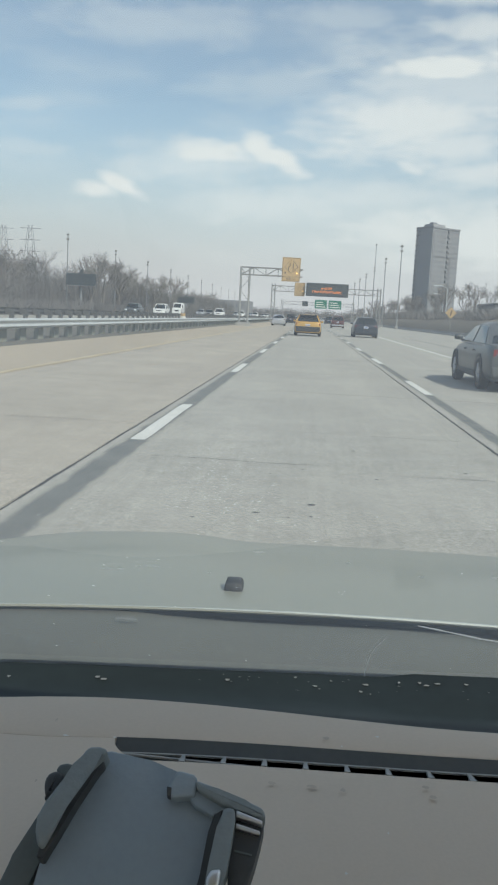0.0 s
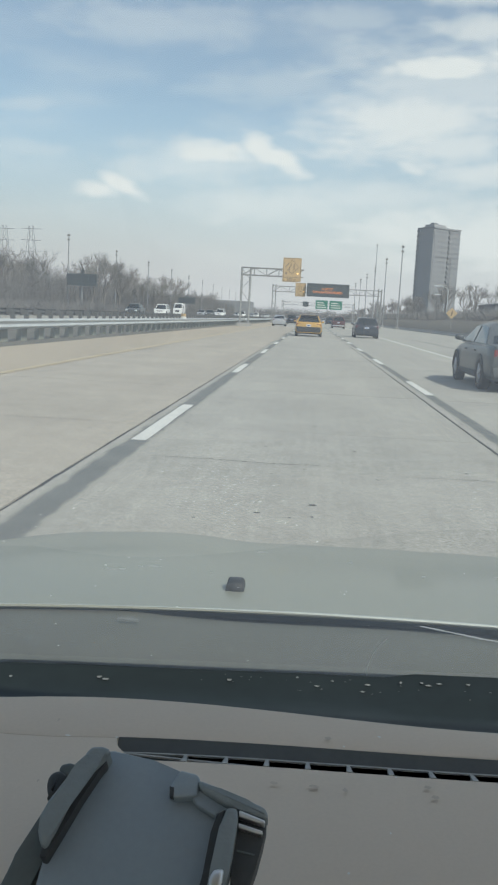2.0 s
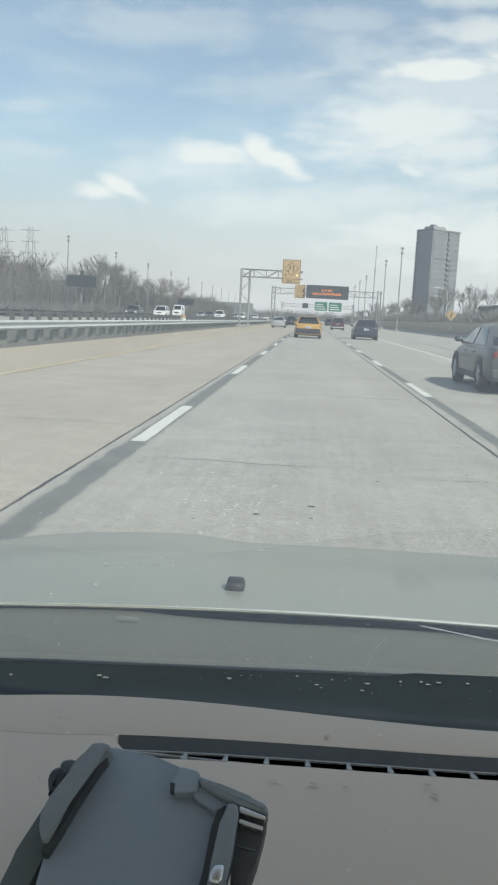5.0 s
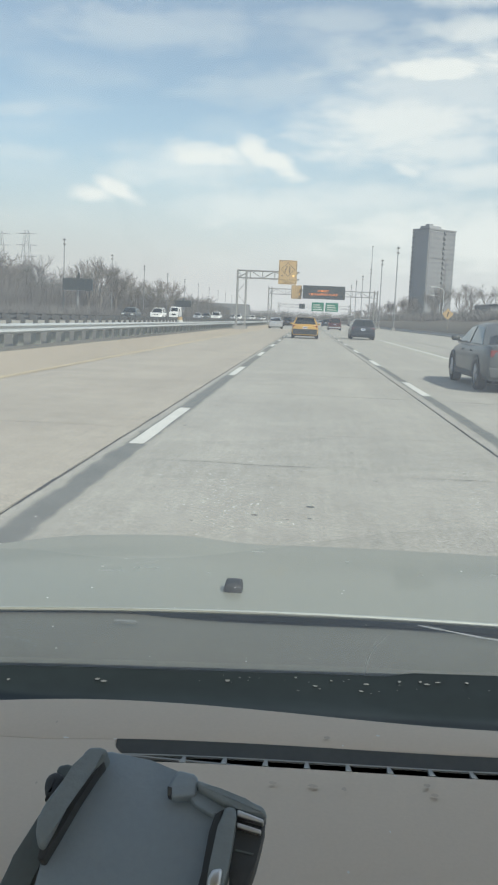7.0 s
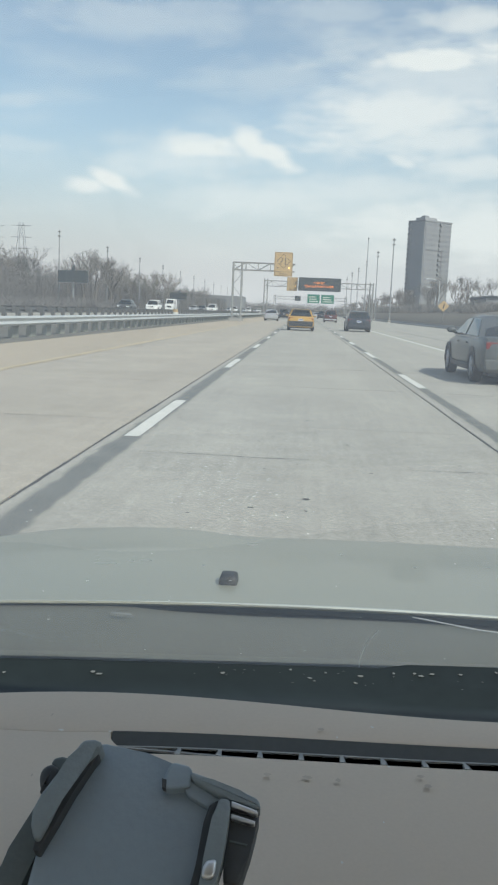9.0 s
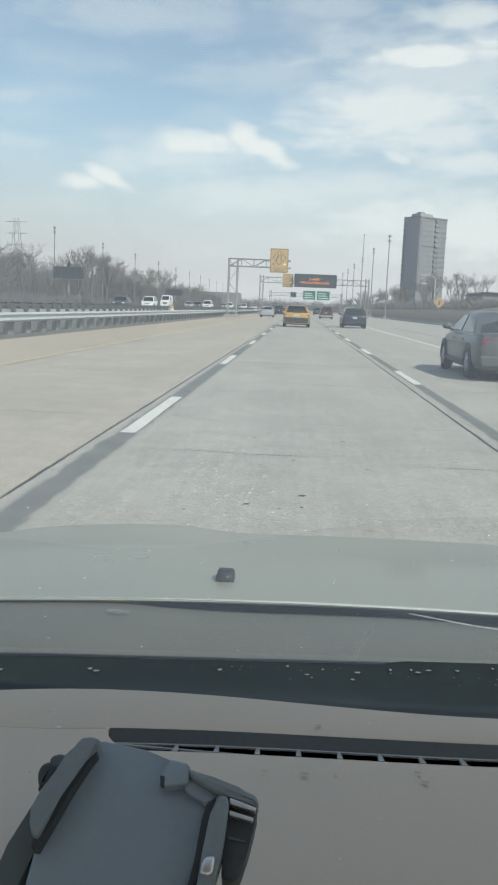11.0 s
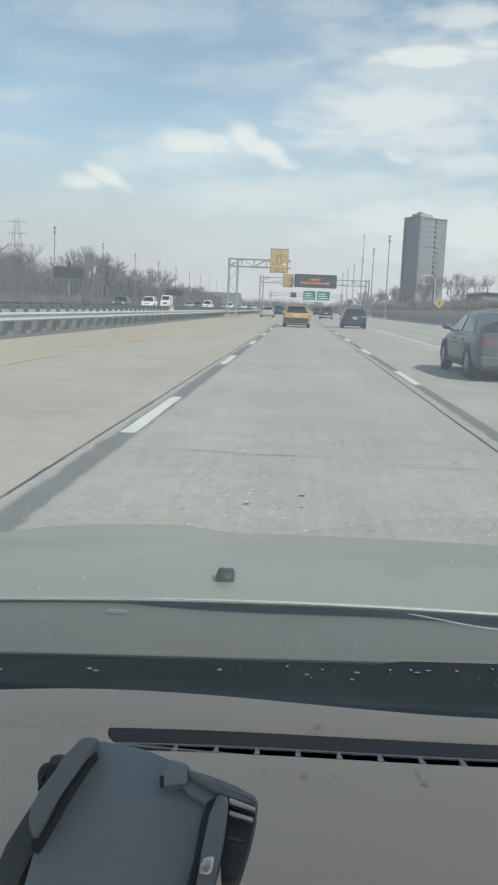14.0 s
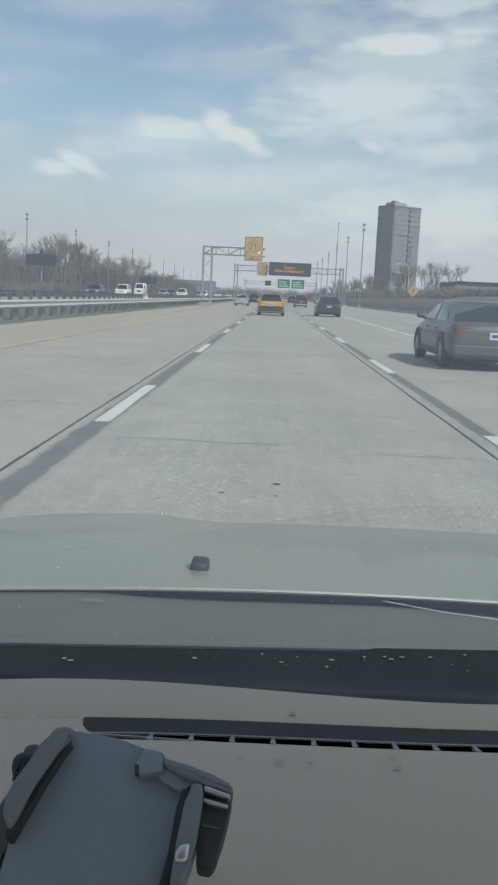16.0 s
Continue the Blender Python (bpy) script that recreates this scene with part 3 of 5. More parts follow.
def band(points, width, y, depth=0.012, close=True):
    """A flat line of even width on an upright board."""
    bm = bmesh.new()
    pts = [Vector((p[0], 0, p[1])) for p in points]
    n = len(pts)
    for k in range(n if close else n - 1):
        a, b = pts[k], pts[(k + 1) % n]
        d = (b - a).normalized()
        s = Vector((d.z, 0, -d.x)) * width / 2
        e = d * width * 0.45
        q = [a - e + s, b + e + s, b + e - s, a - e - s]
        f = [bm.verts.new((v.x, y, v.z)) for v in q]
        g = [bm.verts.new((v.x, y + depth, v.z)) for v in q]
        bm.faces.new(f)
        for i in range(4):
            bm.faces.new((f[i], g[i], g[(i + 1) % 4], f[(i + 1) % 4]))
    return bm


def lane_sign(parent, cx, z0, w, h, y, distance):
    """Orange board: diamond with two lane strokes, two flashers and a distance."""
    board = part("sign_board", slab(rounded(cx - w / 2, cx + w / 2, z0, z0 + h, 0.08, y), 0.06), M_SIGN, parent, "orange work-zone board")
    k = w / 2.0
    part("border", band([(p[0], p[2]) for p in rounded(cx - w / 2 + 0.07, cx + w / 2 - 0.07, z0 + 0.07, z0 + h - 0.07, 0.14, 0)], 0.035, y - 0.006), M_BLACK, board)
    part("divider", band([(cx - w / 2 + 0.08, z0 + 0.50 * k), (cx + w / 2 - 0.08, z0 + 0.50 * k)], 0.035, y - 0.006, close=False), M_BLACK, board)
    dz, dr = z0 + h - 0.98 * k, 0.74 * k
    part("diamond", band([(cx, dz + dr), (cx + dr, dz), (cx, dz - dr), (cx - dr, dz)], 0.045, y - 0.006), M_BLACK, board)
    part("stroke", band([(cx + 0.2 * k, dz - 0.33 * k), (cx + 0.2 * k, dz + 0.33 * k)], 0.075, y - 0.006, close=False), M_BLACK, board)
    part("stroke", band([(cx - 0.3 * k, dz - 0.33 * k), (cx - 0.28 * k, dz - 0.05 * k), (cx - 0.14 * k, dz + 0.06 * k), (cx - 0.12 * k, dz + 0.33 * k)], 0.075, y - 0.006, close=False), M_BLACK, board)
    for s, mat in ((-1, M_BLACK), (1, M_LAMP)):
        part("flasher", rod(bmesh.new(), (cx + s * 0.62 * k, y - 0.05, z0 + 0.93 * k), (cx + s * 0.62 * k, y + 0.01, z0 + 0.93 * k), 0.085 * k, sides=16), mat, board)
    lettering("lettering", distance, 0.40 * k, M_BLACK, board, cx, y - 0.006, z0 + 0.13 * k)


gantry = thing("sign_gantry", "grey steel lattice gantry arm holding an orange lane-closure sign", "gantry", at=(0, 98, 0))
lattice_leg(gantry, -7.45, 0.95, 0.9, 6.45)
truss(gantry, -7.9, -1.15, 5.62, 6.42, 0.9)
lane_sign(gantry, -2.42, 5.05, 2.0, 2.6, -0.62, "500 m")

gantry = thing("sign_gantry", "steel gantry across the road with orange sign and message board", "gantry", at=(0, 168, 0))
lattice_leg(gantry, -7.3, 0.6, 0.9, 7.3)
lattice_leg(gantry, 12.6, 0.6, 0.9, 7.3)
truss(gantry, -7.6, 12.9, 5.95, 6.95, 0.9, 1.6)
lane_sign(gantry, -2.35, 5.2, 1.95, 2.5, -0.65, "300 m")
board = part("message_board", slab(rounded(-1.15, 6.75, 5.3, 7.75, 0.06, -1.5), 0.95), M_BOARD, gantry, "dark electronic message board with amber text")
lettering("lettering", "A-40 EST", 0.54, M_LED, board, 2.7, -1.512, 6.62)
lettering("lettering", "CIRCULATION FLUIDE", 0.54, M_LED, board, 2.7, -1.512, 5.98)

gantry = thing("sign_gantry", "far gantry with two green direction signs", "gantry", at=(0, 310, 0))
lattice_leg(gantry, -10.2, 0.6, 0.9, 7.2)
lattice_leg(gantry, 14.5, 0.6, 0.9, 7.2)
truss(gantry, -10.5, 14.8, 5.6, 6.6, 0.9, 2.4)
for x0, x1 in ((1.2, 5.4), (6.0, 10.4)):
    g = part("green_board", slab(rounded(x0, x1, 4.6, 7.6, 0.1, -0.7), 0.08), M_GREEN, gantry, "green direction board with unreadable white bars")
    for k in range(3):
        part("text_bar", boxed(x0 + 0.5, x1 - 0.5 - 0.4 * k, -0.715, -0.70, 5.1 + 0.75 * k, 5.35 + 0.75 * k), M_WHITE, g)
g = part("dark_board", slab(rounded(-3.2, -1.2, 5.2, 6.9, 0.06, -0.8), 0.3), M_BOARD, gantry)


# ---- lamp posts ----
def high_mast(x, y, h, arms, name="street_lamp", label="tall grey lamp mast with twin floodlight heads"):
    p = thing(name, label, "lamp post", "lamp posts along the motorway", at=(x, y, 0))
    part("mast", rod(bmesh.new(), (0, 0, -0.2), (0, 0, h), 0.15, 0.08, 10), M_POLE, p)
    part("base", boxed(-0.3, 0.3, -0.3, 0.3, -0.2, 0.5, 0.03), M_BARRIER, p)
    for k in range(arms):
        z = h - 0.35 - 0.9 * k
        part("head", slab([(-0.30, -0.2, z - 0.15), (0.30, -0.2, z - 0.15), (0.25, -0.2, z + 0.16), (-0.25, -0.2, z + 0.16)], 0.36, bevel=0.03), M_POST, p)
    return p


mast = high_mast(-51, 182, 16, 2)
for k in range(-1, 11):
    if k:
        copy_thing(mast, pose(-51 + 1.2 * noise.noise((k, 0, 0)), 182 + 45 * k, 0))
mast = high_mast(16.6, 172, 16, 2)
for k in range(1, 6):
    copy_thing(mast, pose(16.6 + 0.5 * noise.noise((k, 3, 0)), 172 + 36 * k, 0, 0, 0, 4 * k))
high_mast(19.8, 290, 26, 1, label="very tall grey lamp mast")

cobra = thing("street_lamp", "pale street lamp with curved arm beyond the barrier", "lamp post", "lamp posts along the motorway", at=(22.5, 150, 1.0))
part("mast", rod(bmesh.new(), (0, 0, -0.5), (0, 0, 6.0), 0.09, 0.06, 8), M_STEEL, cobra)
bm = bmesh.new()
for k in range(5):
    a, b = radians(18 * k), radians(18 * (k + 1))
    rod(bm, (-1.6 * (1 - math.cos(a)), 0, 6.0 + 0.7 * math.sin(a)), (-1.6 * (1 - math.cos(b)), 0, 6.0 + 0.7 * math.sin(b)), 0.05, sides=6)
part("arm", bm, M_STEEL, cobra)
part("head", boxed(-2.3, -1.5, -0.14, 0.14, 6.58, 6.74, 0.04), M_STEEL, cobra)
copy_thing(cobra, pose(30, 205, 1.5))


# ---- roadside warning sign ----
warn = thing("warning_sign", "orange diamond road-work sign on a steel post beside the verge", "road sign", at=(18.4, 118, 0.55))
part("post", boxed(-0.05, 0.05, 0.03, 0.10, -0.4, 2.4, 0.005), M_POST, warn)
panel = part("panel", slab([(0, 0, 1.55), (0.75, 0, 2.3), (0, 0, 3.05), (-0.75, 0, 2.3)], 0.02, bevel=0.004), M_SIGN, warn)
part("symbol", slab([(-0.12, -0.008, 1.95), (0.02, -0.008, 1.95), (0.16, -0.008, 2.62), (0.04, -0.008, 2.62)], 0.006), M_BLACK, panel)

# ---- transmission towers and billboard ----
def pylon(x, y, h):
    p = thing("power_pylon", "grey lattice power pylon behind bare trees", "pylon", "power pylons", at=(x, y, 0))
    w = h * 0.10
    for sx in (-1, 1):
        for sy in (-1, 1):
            part("leg", rod(bmesh.new(), (sx * w, sy * w, -0.2), (sx * w * 0.22, sy * w * 0.22, h), 0.16, 0.09, 5), M_POLE, p)
    for k in range(9):
        a, b = k / 9, (k + 1) / 9
        wa, wb = w * (1 - 0.78 * a), w * (1 - 0.78 * b)
        s = 1 if k % 2 else -1
        part("brace", rod(bmesh.new(), (-s * wa, -wa, h * a), (s * wb, -wb, h * b), 0.07, sides=4), M_POLE, p)
        part("brace", rod(bmesh.new(), (s * wa, wa, h * a), (-s * wb, wb, h * b), 0.07, sides=4), M_POLE, p)
    for z in (0.68, 0.82, 0.96):
        part("crossarm", rod(bmesh.new(), (-h * 0.13, 0, h * z), (h * 0.13, 0, h * z), 0.11, sides=5), M_POLE, p)
    return p


pyl = pylon(-128, 395, 36)
copy_thing(pyl, pose(-142, 400, 0))
copy_thing(pyl, pose(-150, 330, 0, 0, 0, 8))

bill = thing("billboard", "dark weathered billboard seen from behind on a single post", "billboard", at=(-47.5, 180, 0))
part("post", rod(bmesh.new(), (0, 0, -0.2), (0, 0, 6.0), 0.28, 0.25, 10), M_POLE, bill)
part("panel", boxed(-3.1, 3.1, -0.25, 0.25, 5.4, 7.8, 0.03), M_BOARD, bill)
for k in range(5):
    part("rib", boxed(-2.9 + 1.4 * k, -2.78 + 1.4 * k, -0.31, -0.25, 5.4, 7.8), M_BOARD, bill)
part("fin", slab([(-0.4, -0.5, 7.6), (0.5, -0.5, 7.6), (0.5, -0.5, 9.0), (0.1, -0.5, 8.7)], 0.2), M_BOARD, bill)
part("catwalk", boxed(-3.1, 3.1, -1.0, -0.3, 5.25, 5.33), M_POLE, bill)
b2 = copy_thing(bill, pose(-47, 330, -1.2, 0, 0, 6))


# ---- bare trees and brush ----
def grow(bm, rng, p, d, length, r, depth):
    """Branches that fork and thin out."""
    q = p + d * length
    rod(bm, p, q, r, r * 0.68, 4 if depth > 2 else 3)
    if depth == 0:
        return
    for _ in range(3 if depth > 2 else 4):
        side = Vector((rng.uniform(-1, 1), rng.uniform(-1, 1), rng.uniform(-0.15, 0.75)))
        grow(bm, rng, p + d * length * rng.uniform(0.55, 1.0), (d * 0.75 + side * 0.62).normalized(), length * rng.uniform(0.58, 0.8), r * 0.55, depth - 1)


def bare_tree(seed, h):
    rng = random.Random(seed)
    t = thing("bare_tree", "leafless grey-brown tree on the verge", "tree", "bare trees beside the motorway")
    part("trunk", rod(bmesh.new(), (0, 0, -0.3), (0.05 * h * rng.uniform(-1, 1), 0, h * 0.3), h * 0.022, h * 0.016, 7), M_BARK, t)
    bm = bmesh.new()
    for _ in range(4):
        d = Vector((rng.uniform(-0.6, 0.6), rng.uniform(-0.6, 0.6), 1)).normalized()
        grow(bm, rng, Vector((0, 0, h * rng.uniform(0.16, 0.3))), d, h * 0.28, h * 0.011, 4)
    part("crown", bm, M_BARK, t)
    return t


kinds = [bare_tree(s, 13.5) for s in (3, 8, 15, 21)]
for k, t in enumerate(kinds):
    t.location = (-58 - 2 * k, 150 + 17 * k, 0)
rng = random.Random(5)
for k in range(70):
    y = 120 + 480 * (k / 70) ** 1.15
    s = rng.uniform(0.75, 1.2)
    c = copy_thing(kinds[k % 4], pose(-60 - rng.uniform(0, 22), y + rng.uniform(-3, 3), 0, 0, 0, rng.uniform(0, 360)))
    c.scale = (s, s, s)
for k in range(14):
    s = rng.uniform(0.85, 1.15)
    c = copy_thing(kinds[k % 4], pose(-46 - rng.uniform(0, 10), 195 + 9 * k + rng.uniform(-4, 4), 0, 0, 0, rng.uniform(0, 360)))
    c.scale = (s, s, s)
for k in range(46):
    y = 190 + 420 * (k / 46) ** 1.1
    s = rng.uniform(0.42, 0.78)
    c = copy_thing(kinds[k % 4], pose(27 + rng.uniform(0, 16), y, 1.9, 0, 0, rng.uniform(0, 360)))
    c.scale = (s, s, s)


def brush(name, x0, x1, y0, y1, count, h, seed, label, z=0.0):
    """A thicket of thin stems and twigs."""
    r = random.Random(seed)
    verts, faces = [], []
    for _ in range(count):
        u = r.random() ** 1.3
        x, y = r.uniform(x0, x1), y0 + (y1 - y0) * u
        tall = h * (0.55 + 0.45 * noise.noise((x * 0.11, y * 0.05, seed)) + r.uniform(-0.15, 0.25))
        w = 0.022 + 0.025 * r.random() + 0.00007 * y
        lx, ly = r.gauss(0, 0.13) * tall, r.gauss(0, 0.13) * tall
        a = r.uniform(0, 3.14)
        dx, dy = w * math.cos(a), w * math.sin(a)
        b = len(verts)
        verts += [(x - dx, y - dy, z), (x + dx, y + dy, z), (x + lx, y + ly, z + tall)]
        faces.append((b, b + 1, b + 2))
        for _ in range(3):
            t = r.uniform(0.25, 0.8)
            px, py, pz = x + lx * t, y + ly * t, z + tall * t
            b = len(verts)
            ex, ey, ez = r.uniform(-1.3, 1.3), r.uniform(-1.3, 1.3), r.uniform(0.3, 1.6)
            verts += [(px, py, pz - w), (px + dx * 0.7, py + dy * 0.7, pz + w), (px + ex, py + ey, pz + ez)]
            faces.append((b, b + 1, b + 2))
    me = bpy.data.meshes.new(name)
    me.from_pydata(verts, [], faces)
    me.materials.append(M_BRUSH)
    return tagged(new(name, me), label, "brush", kind="stuff")


brush("brush", -74, -56, 90, 700, 60000, 11.0, 1, "leafless grey-brown thicket beyond the opposite lanes")
brush("brush", -44, -37, 60, 500, 7000, 2.2, 2, "low dry scrub beside the opposite carriageway")
brush("brush", 21, 48, 110, 700, 30000, 2.4, 3, "leafless scrub on the slope beside the barrier", 1.7)
brush("brush", -340, 340, 700, 860, 26000, 12.0, 4, "distant leafless woods across the end of the road")


# ---- buildings ----
tower = thing("apartment_tower", "grey concrete apartment tower with rows of dark windows", "building", at=(56.3, 506, 0))
TW, TD, TH = 21.0, 12.5, 54.0      # the tower stands cornerwise
tower.rotation_euler = (0, 0, radians(38))
part("wall", boxed(0, TW, -TD, 0, -1, TH, 0.15), M_TOWER_D, tower)
part("window_wall", boxed(0.5, TW - 0.5, -TD - 0.35, -TD - 0.004, 2, TH - 1.2), M_TOWER_L, tower, "lighter window wall")
# no real recess: its shade is the colour of a flat dark strip
part("recess", boxed(TW * 0.63, TW * 0.70, -TD - 0.42, -TD - 0.354, 2, TH - 16), M_TOWER_R, tower)
part("penthouse", boxed(2.5, 12, -10, -3, TH, TH + 2.1, 0.1), M_TOWER_D, tower)
part("penthouse", boxed(4.5, 7.5, -8, -5, TH + 2.1, TH + 3.2, 0.1), M_TOWER_L, tower)
part("parapet", boxed(-0.15, TW + 0.15, -TD - 0.5, 0.15, TH - 0.5, TH + 0.35, 0.08), M_TOWER_L, tower)
part("service_band", boxed(TW * 0.08, TW * 0.68, -TD - 0.47, -TD - 0.36, TH - 16.2, TH - 15.4), M_TOWER_R, tower)
part("service_band", boxed(TW * 0.70, TW + 0.1, -TD - 0.47, -TD - 0.36, TH - 34.2, TH - 33.2), M_TOWER_R, tower)
pane = part("window", boxed(-0.75, 0.75, -0.05, 0.05, -0.62, 0.62), M_PANE, tower)
pane.location = (1.8, -TD - 0.37, 3)
balcony = part("balcony", boxed(-1.1, 1.1, -0.95, 0, -0.10, 0.95, 0.02), M_TOWER_L, tower)
balcony.location = (12.2, -TD - 0.36, 3)
for floor_no in range(19):
    z = 3 + 2.72 * floor_no
    for k, x in enumerate((1.8, 4.2, 6.6, 9.0, 15.2, 17.4, 19.4)):
        if floor_no or k:
            share(pane, tower, x, -TD - 0.37, z)
    if floor_no:
        share(balcony, tower, 12.2, -TD - 0.36, z)
    share(pane, tower, 12.2, -TD - 0.37, z + 0.5, 0, (1.2, 1, 1))
    share(balcony, tower, 0.0, -1.3, z, radians(-90), (0.9, 0.75, 0.9))
    share(balcony, tower, TW, -TD + 1.4, z, radians(90), (0.9, 0.75, 0.9))
    share(pane, tower, -0.02, -1.3, z + 0.5, radians(90), (0.8, 1, 0.8))

low_b = thing("warehouse", "low dark flat-roofed building beside the motorway", "building", at=(38.5, 190, 0.5))
part("wall", boxed(0, 26, 0, 18, -1, 5.4, 0.05), M_TOWER_D, low_b)
part("roof", slab([(-0.4, -0.4, 5.4), (26.4, -0.4, 5.4), (26.4, -0.4, 5.9), (0.2, -0.4, 5.9)], 19), M_BOARD, low_b)
for k in range(6):
    part("window", boxed(1.5 + 4 * k, 4.2 + 4 * k, -0.04, 0.0, 1.6, 3.2), M_PANE, low_b)
shed = thing("warehouse", "long pale low building behind the far trees", "building", at=(-62, 640, 0))
part("wall", boxed(-14, 18, 0, 30, -1, 11, 0.1), M_TOWER_L, shed)
for k in range(7):
    part("window", boxed(-12 + 4 * k, -9.6 + 4 * k, -0.05, 0.0, 6.5, 8.3), M_PANE, shed)


# ---- vehicles ----
def car(name, label, color_mat, L=4.4, W=1.8, H=1.48, deck=0.92, hood=0.88, roof=(-0.36, 0.42), glass=(-0.74, 0.95), at=(0, 0, 0), rz=0.0,
        cladding=None, spoiler=False, seams=False, category="car"):
    """A car; y is its nose. deck, hood: heights behind and before the cabin. roof, glass: ends of the roof and of the window line in half lengths of 2.2 m."""
    c = thing(name, label, category, "vehicles on the motorway", at=at, rz=rz)
    h, k = W / 2, L / 2
    low_top = 0.66 if cladding == M_TRIM else 0.50
    zb = 0.24
    low = []
    for f, w, zt in ((-1.0, 0.80, deck - 0.17), (-0.985, 0.90, deck - 0.06), (-0.95, 0.95, deck), (-0.80, 0.985, deck + 0.01), (-0.4, 1.0, deck), (0.1, 1.0, 0.93),
                     (0.42, 0.985, hood + 0.05), (0.72, 0.97, hood - 0.03), (0.90, 0.91, hood - 0.12), (0.97, 0.82, hood - 0.24), (1.0, 0.72, hood - 0.36)):
        bottom = zb + (0.10 if abs(f) > 0.96 else 0)
        low.append([(-h * w * 0.90, f * k, bottom), (-h * w, f * k, bottom + 0.13), (-h * w * 1.005, f * k, (bottom + zt) / 2 + 0.05), (-h * w * 0.985, f * k, zt - 0.10),
                    (-h * w * 0.93, f * k, zt - 0.015), (-h * w * 0.5, f * k, zt + 0.01), (h * w * 0.5, f * k, zt + 0.01), (h * w * 0.93, f * k, zt - 0.015),
                    (h * w * 0.985, f * k, zt - 0.10), (h * w * 1.005, f * k, (bottom + zt) / 2 + 0.05), (h * w, f * k, bottom + 0.13), (h * w * 0.90, f * k, bottom)])
    part("body", loft(bmesh.new(), low, closed=True, caps=True), color_mat, c, smooth=True)
    y0, y1, r0, r1 = glass[0] * k, glass[1] * k * 0.5, roof[0] * k, roof[1] * k * 0.6
    wb, wr = h * 0.93, h * 0.70
    zw = min(deck, 0.93) - 0.02
    cab = [[(-wb, y0, deck - 0.03), (-wr, r0, H - 0.05), (-wr * 0.82, r0 + 0.02, H), (wr * 0.82, r0 + 0.02, H), (wr, r0, H - 0.05), (wb, y0, deck - 0.03)],
           [(-wb, (y0 + y1) / 2, zw), (-wr * 1.02, (r0 + r1) / 2, H - 0.02), (-wr * 0.82, (r0 + r1) / 2, H + 0.03), (wr * 0.82, (r0 + r1) / 2, H + 0.03), (wr * 1.02, (r0 + r1) / 2, H - 0.02), (wb, (y0 + y1) / 2, zw)],
           [(-wb, y1, zw), (-wr, r1, H - 0.06), (-wr * 0.82, r1 - 0.02, H - 0.01), (wr * 0.82, r1 - 0.02, H - 0.01), (wr, r1, H - 0.06), (wb, y1, zw)]]
    part("cabin", loft(bmesh.new(), cab, closed=True, caps=True), color_mat, c, smooth=True)

    def window(nm, quad, inset, push):
        cen = sum((Vector(p) for p in quad), Vector()) / 4
        q = [Vector(p).lerp(cen, inset) + Vector(push) for p in quad]
        back = Vector(push).normalized() * -0.02
        bm = bmesh.new()
        f, g = [bm.verts.new(p) for p in q], [bm.verts.new(p + back) for p in q]
        bm.faces.new(f)
        for i in range(4):
            bm.faces.new((f[i], g[i], g[(i + 1) % 4], f[(i + 1) % 4]))
        part(nm, bm, M_GLASS_CAR, c)

    window("rear_window", [(-wb, y0, deck - 0.03), (wb, y0, deck - 0.03), (wr, r0, H - 0.05), (-wr, r0, H - 0.05)], 0.14, (0, -0.012, 0.010))
    window("windshield", [(-wb, y1, zw), (wb, y1, zw), (wr, r1, H - 0.06), (-wr, r1, H - 0.06)], 0.10, (0, 0.012, 0.012))
    ym, rm = (y0 + y1) / 2, (r0 + r1) / 2
    for s in (-1, 1):
        window("side_window", [(s * wb, y0, deck - 0.03), (s * wb, ym, zw), (s * wr * 1.02, rm, H - 0.02), (s * wr, r0, H - 0.05)], 0.15, (s * 0.014, 0, 0.004))
        window("side_window", [(s * wb, ym, zw), (s * wb, y1, zw), (s * wr, r1, H - 0.06), (s * wr * 1.02, rm, H - 0.02)], 0.15, (s * 0.014, 0, 0.004))
        bm = bmesh.new()
        rings = []
        for f, rr in ((0.0, 0.55), (0.03, 0.85), (0.08, 1.0), (0.14, 0.95), (0.17, 0.7), (0.185, 0.3)):
            rings.append([(s * (h - 0.03 + f), y1 - 0.30 + 0.05 * f + 0.07 * rr * math.cos(a * math.tau / 10), 1.0 + 0.066 * rr * math.sin(a * math.tau / 10)) for a in range(10)])
        loft(bm, rings, closed=True, caps=True)
        rod(bm, (s * wb, y1 - 0.28, 0.93), (s * (h + 0.02), y1 - 0.29, 0.97), 0.03, 0.025, 6)
        part("mirror", bm, color_mat, c, smooth=True)
        if seams:
            for f in (0.40, 0.02, -0.42):
                zt = 0.93 - 0.02
                bm = bmesh.new()
                loft(bm, [[(s * (h * q + 0.003), f * k + d + e, z) for q, z, e in ((1.0, 0.40, 0.0), (1.005, 0.66, 0.02), (0.988, zt - 0.08, 0.0), (0.94, zt, -0.02))] for d in (-0.006, 0.006)])
                part("door_seam", bm, M_BLACK, c)
            for f in (0.06, -0.36):
                part("door_handle", boxed(min(s * h * 0.97, s * (h + 0.03)), max(s * h * 0.97, s * (h + 0.03)), f * k, f * k + 0.2, 0.76, 0.79, 0.01), color_mat, c)
            part("sill", boxed(min(s * h * 0.9, s * (h + 0.006)), max(s * h * 0.9, s * (h + 0.006)), -0.42 * k, 0.44 * k, 0.24, 0.35, 0.02), M_TRIM, c)
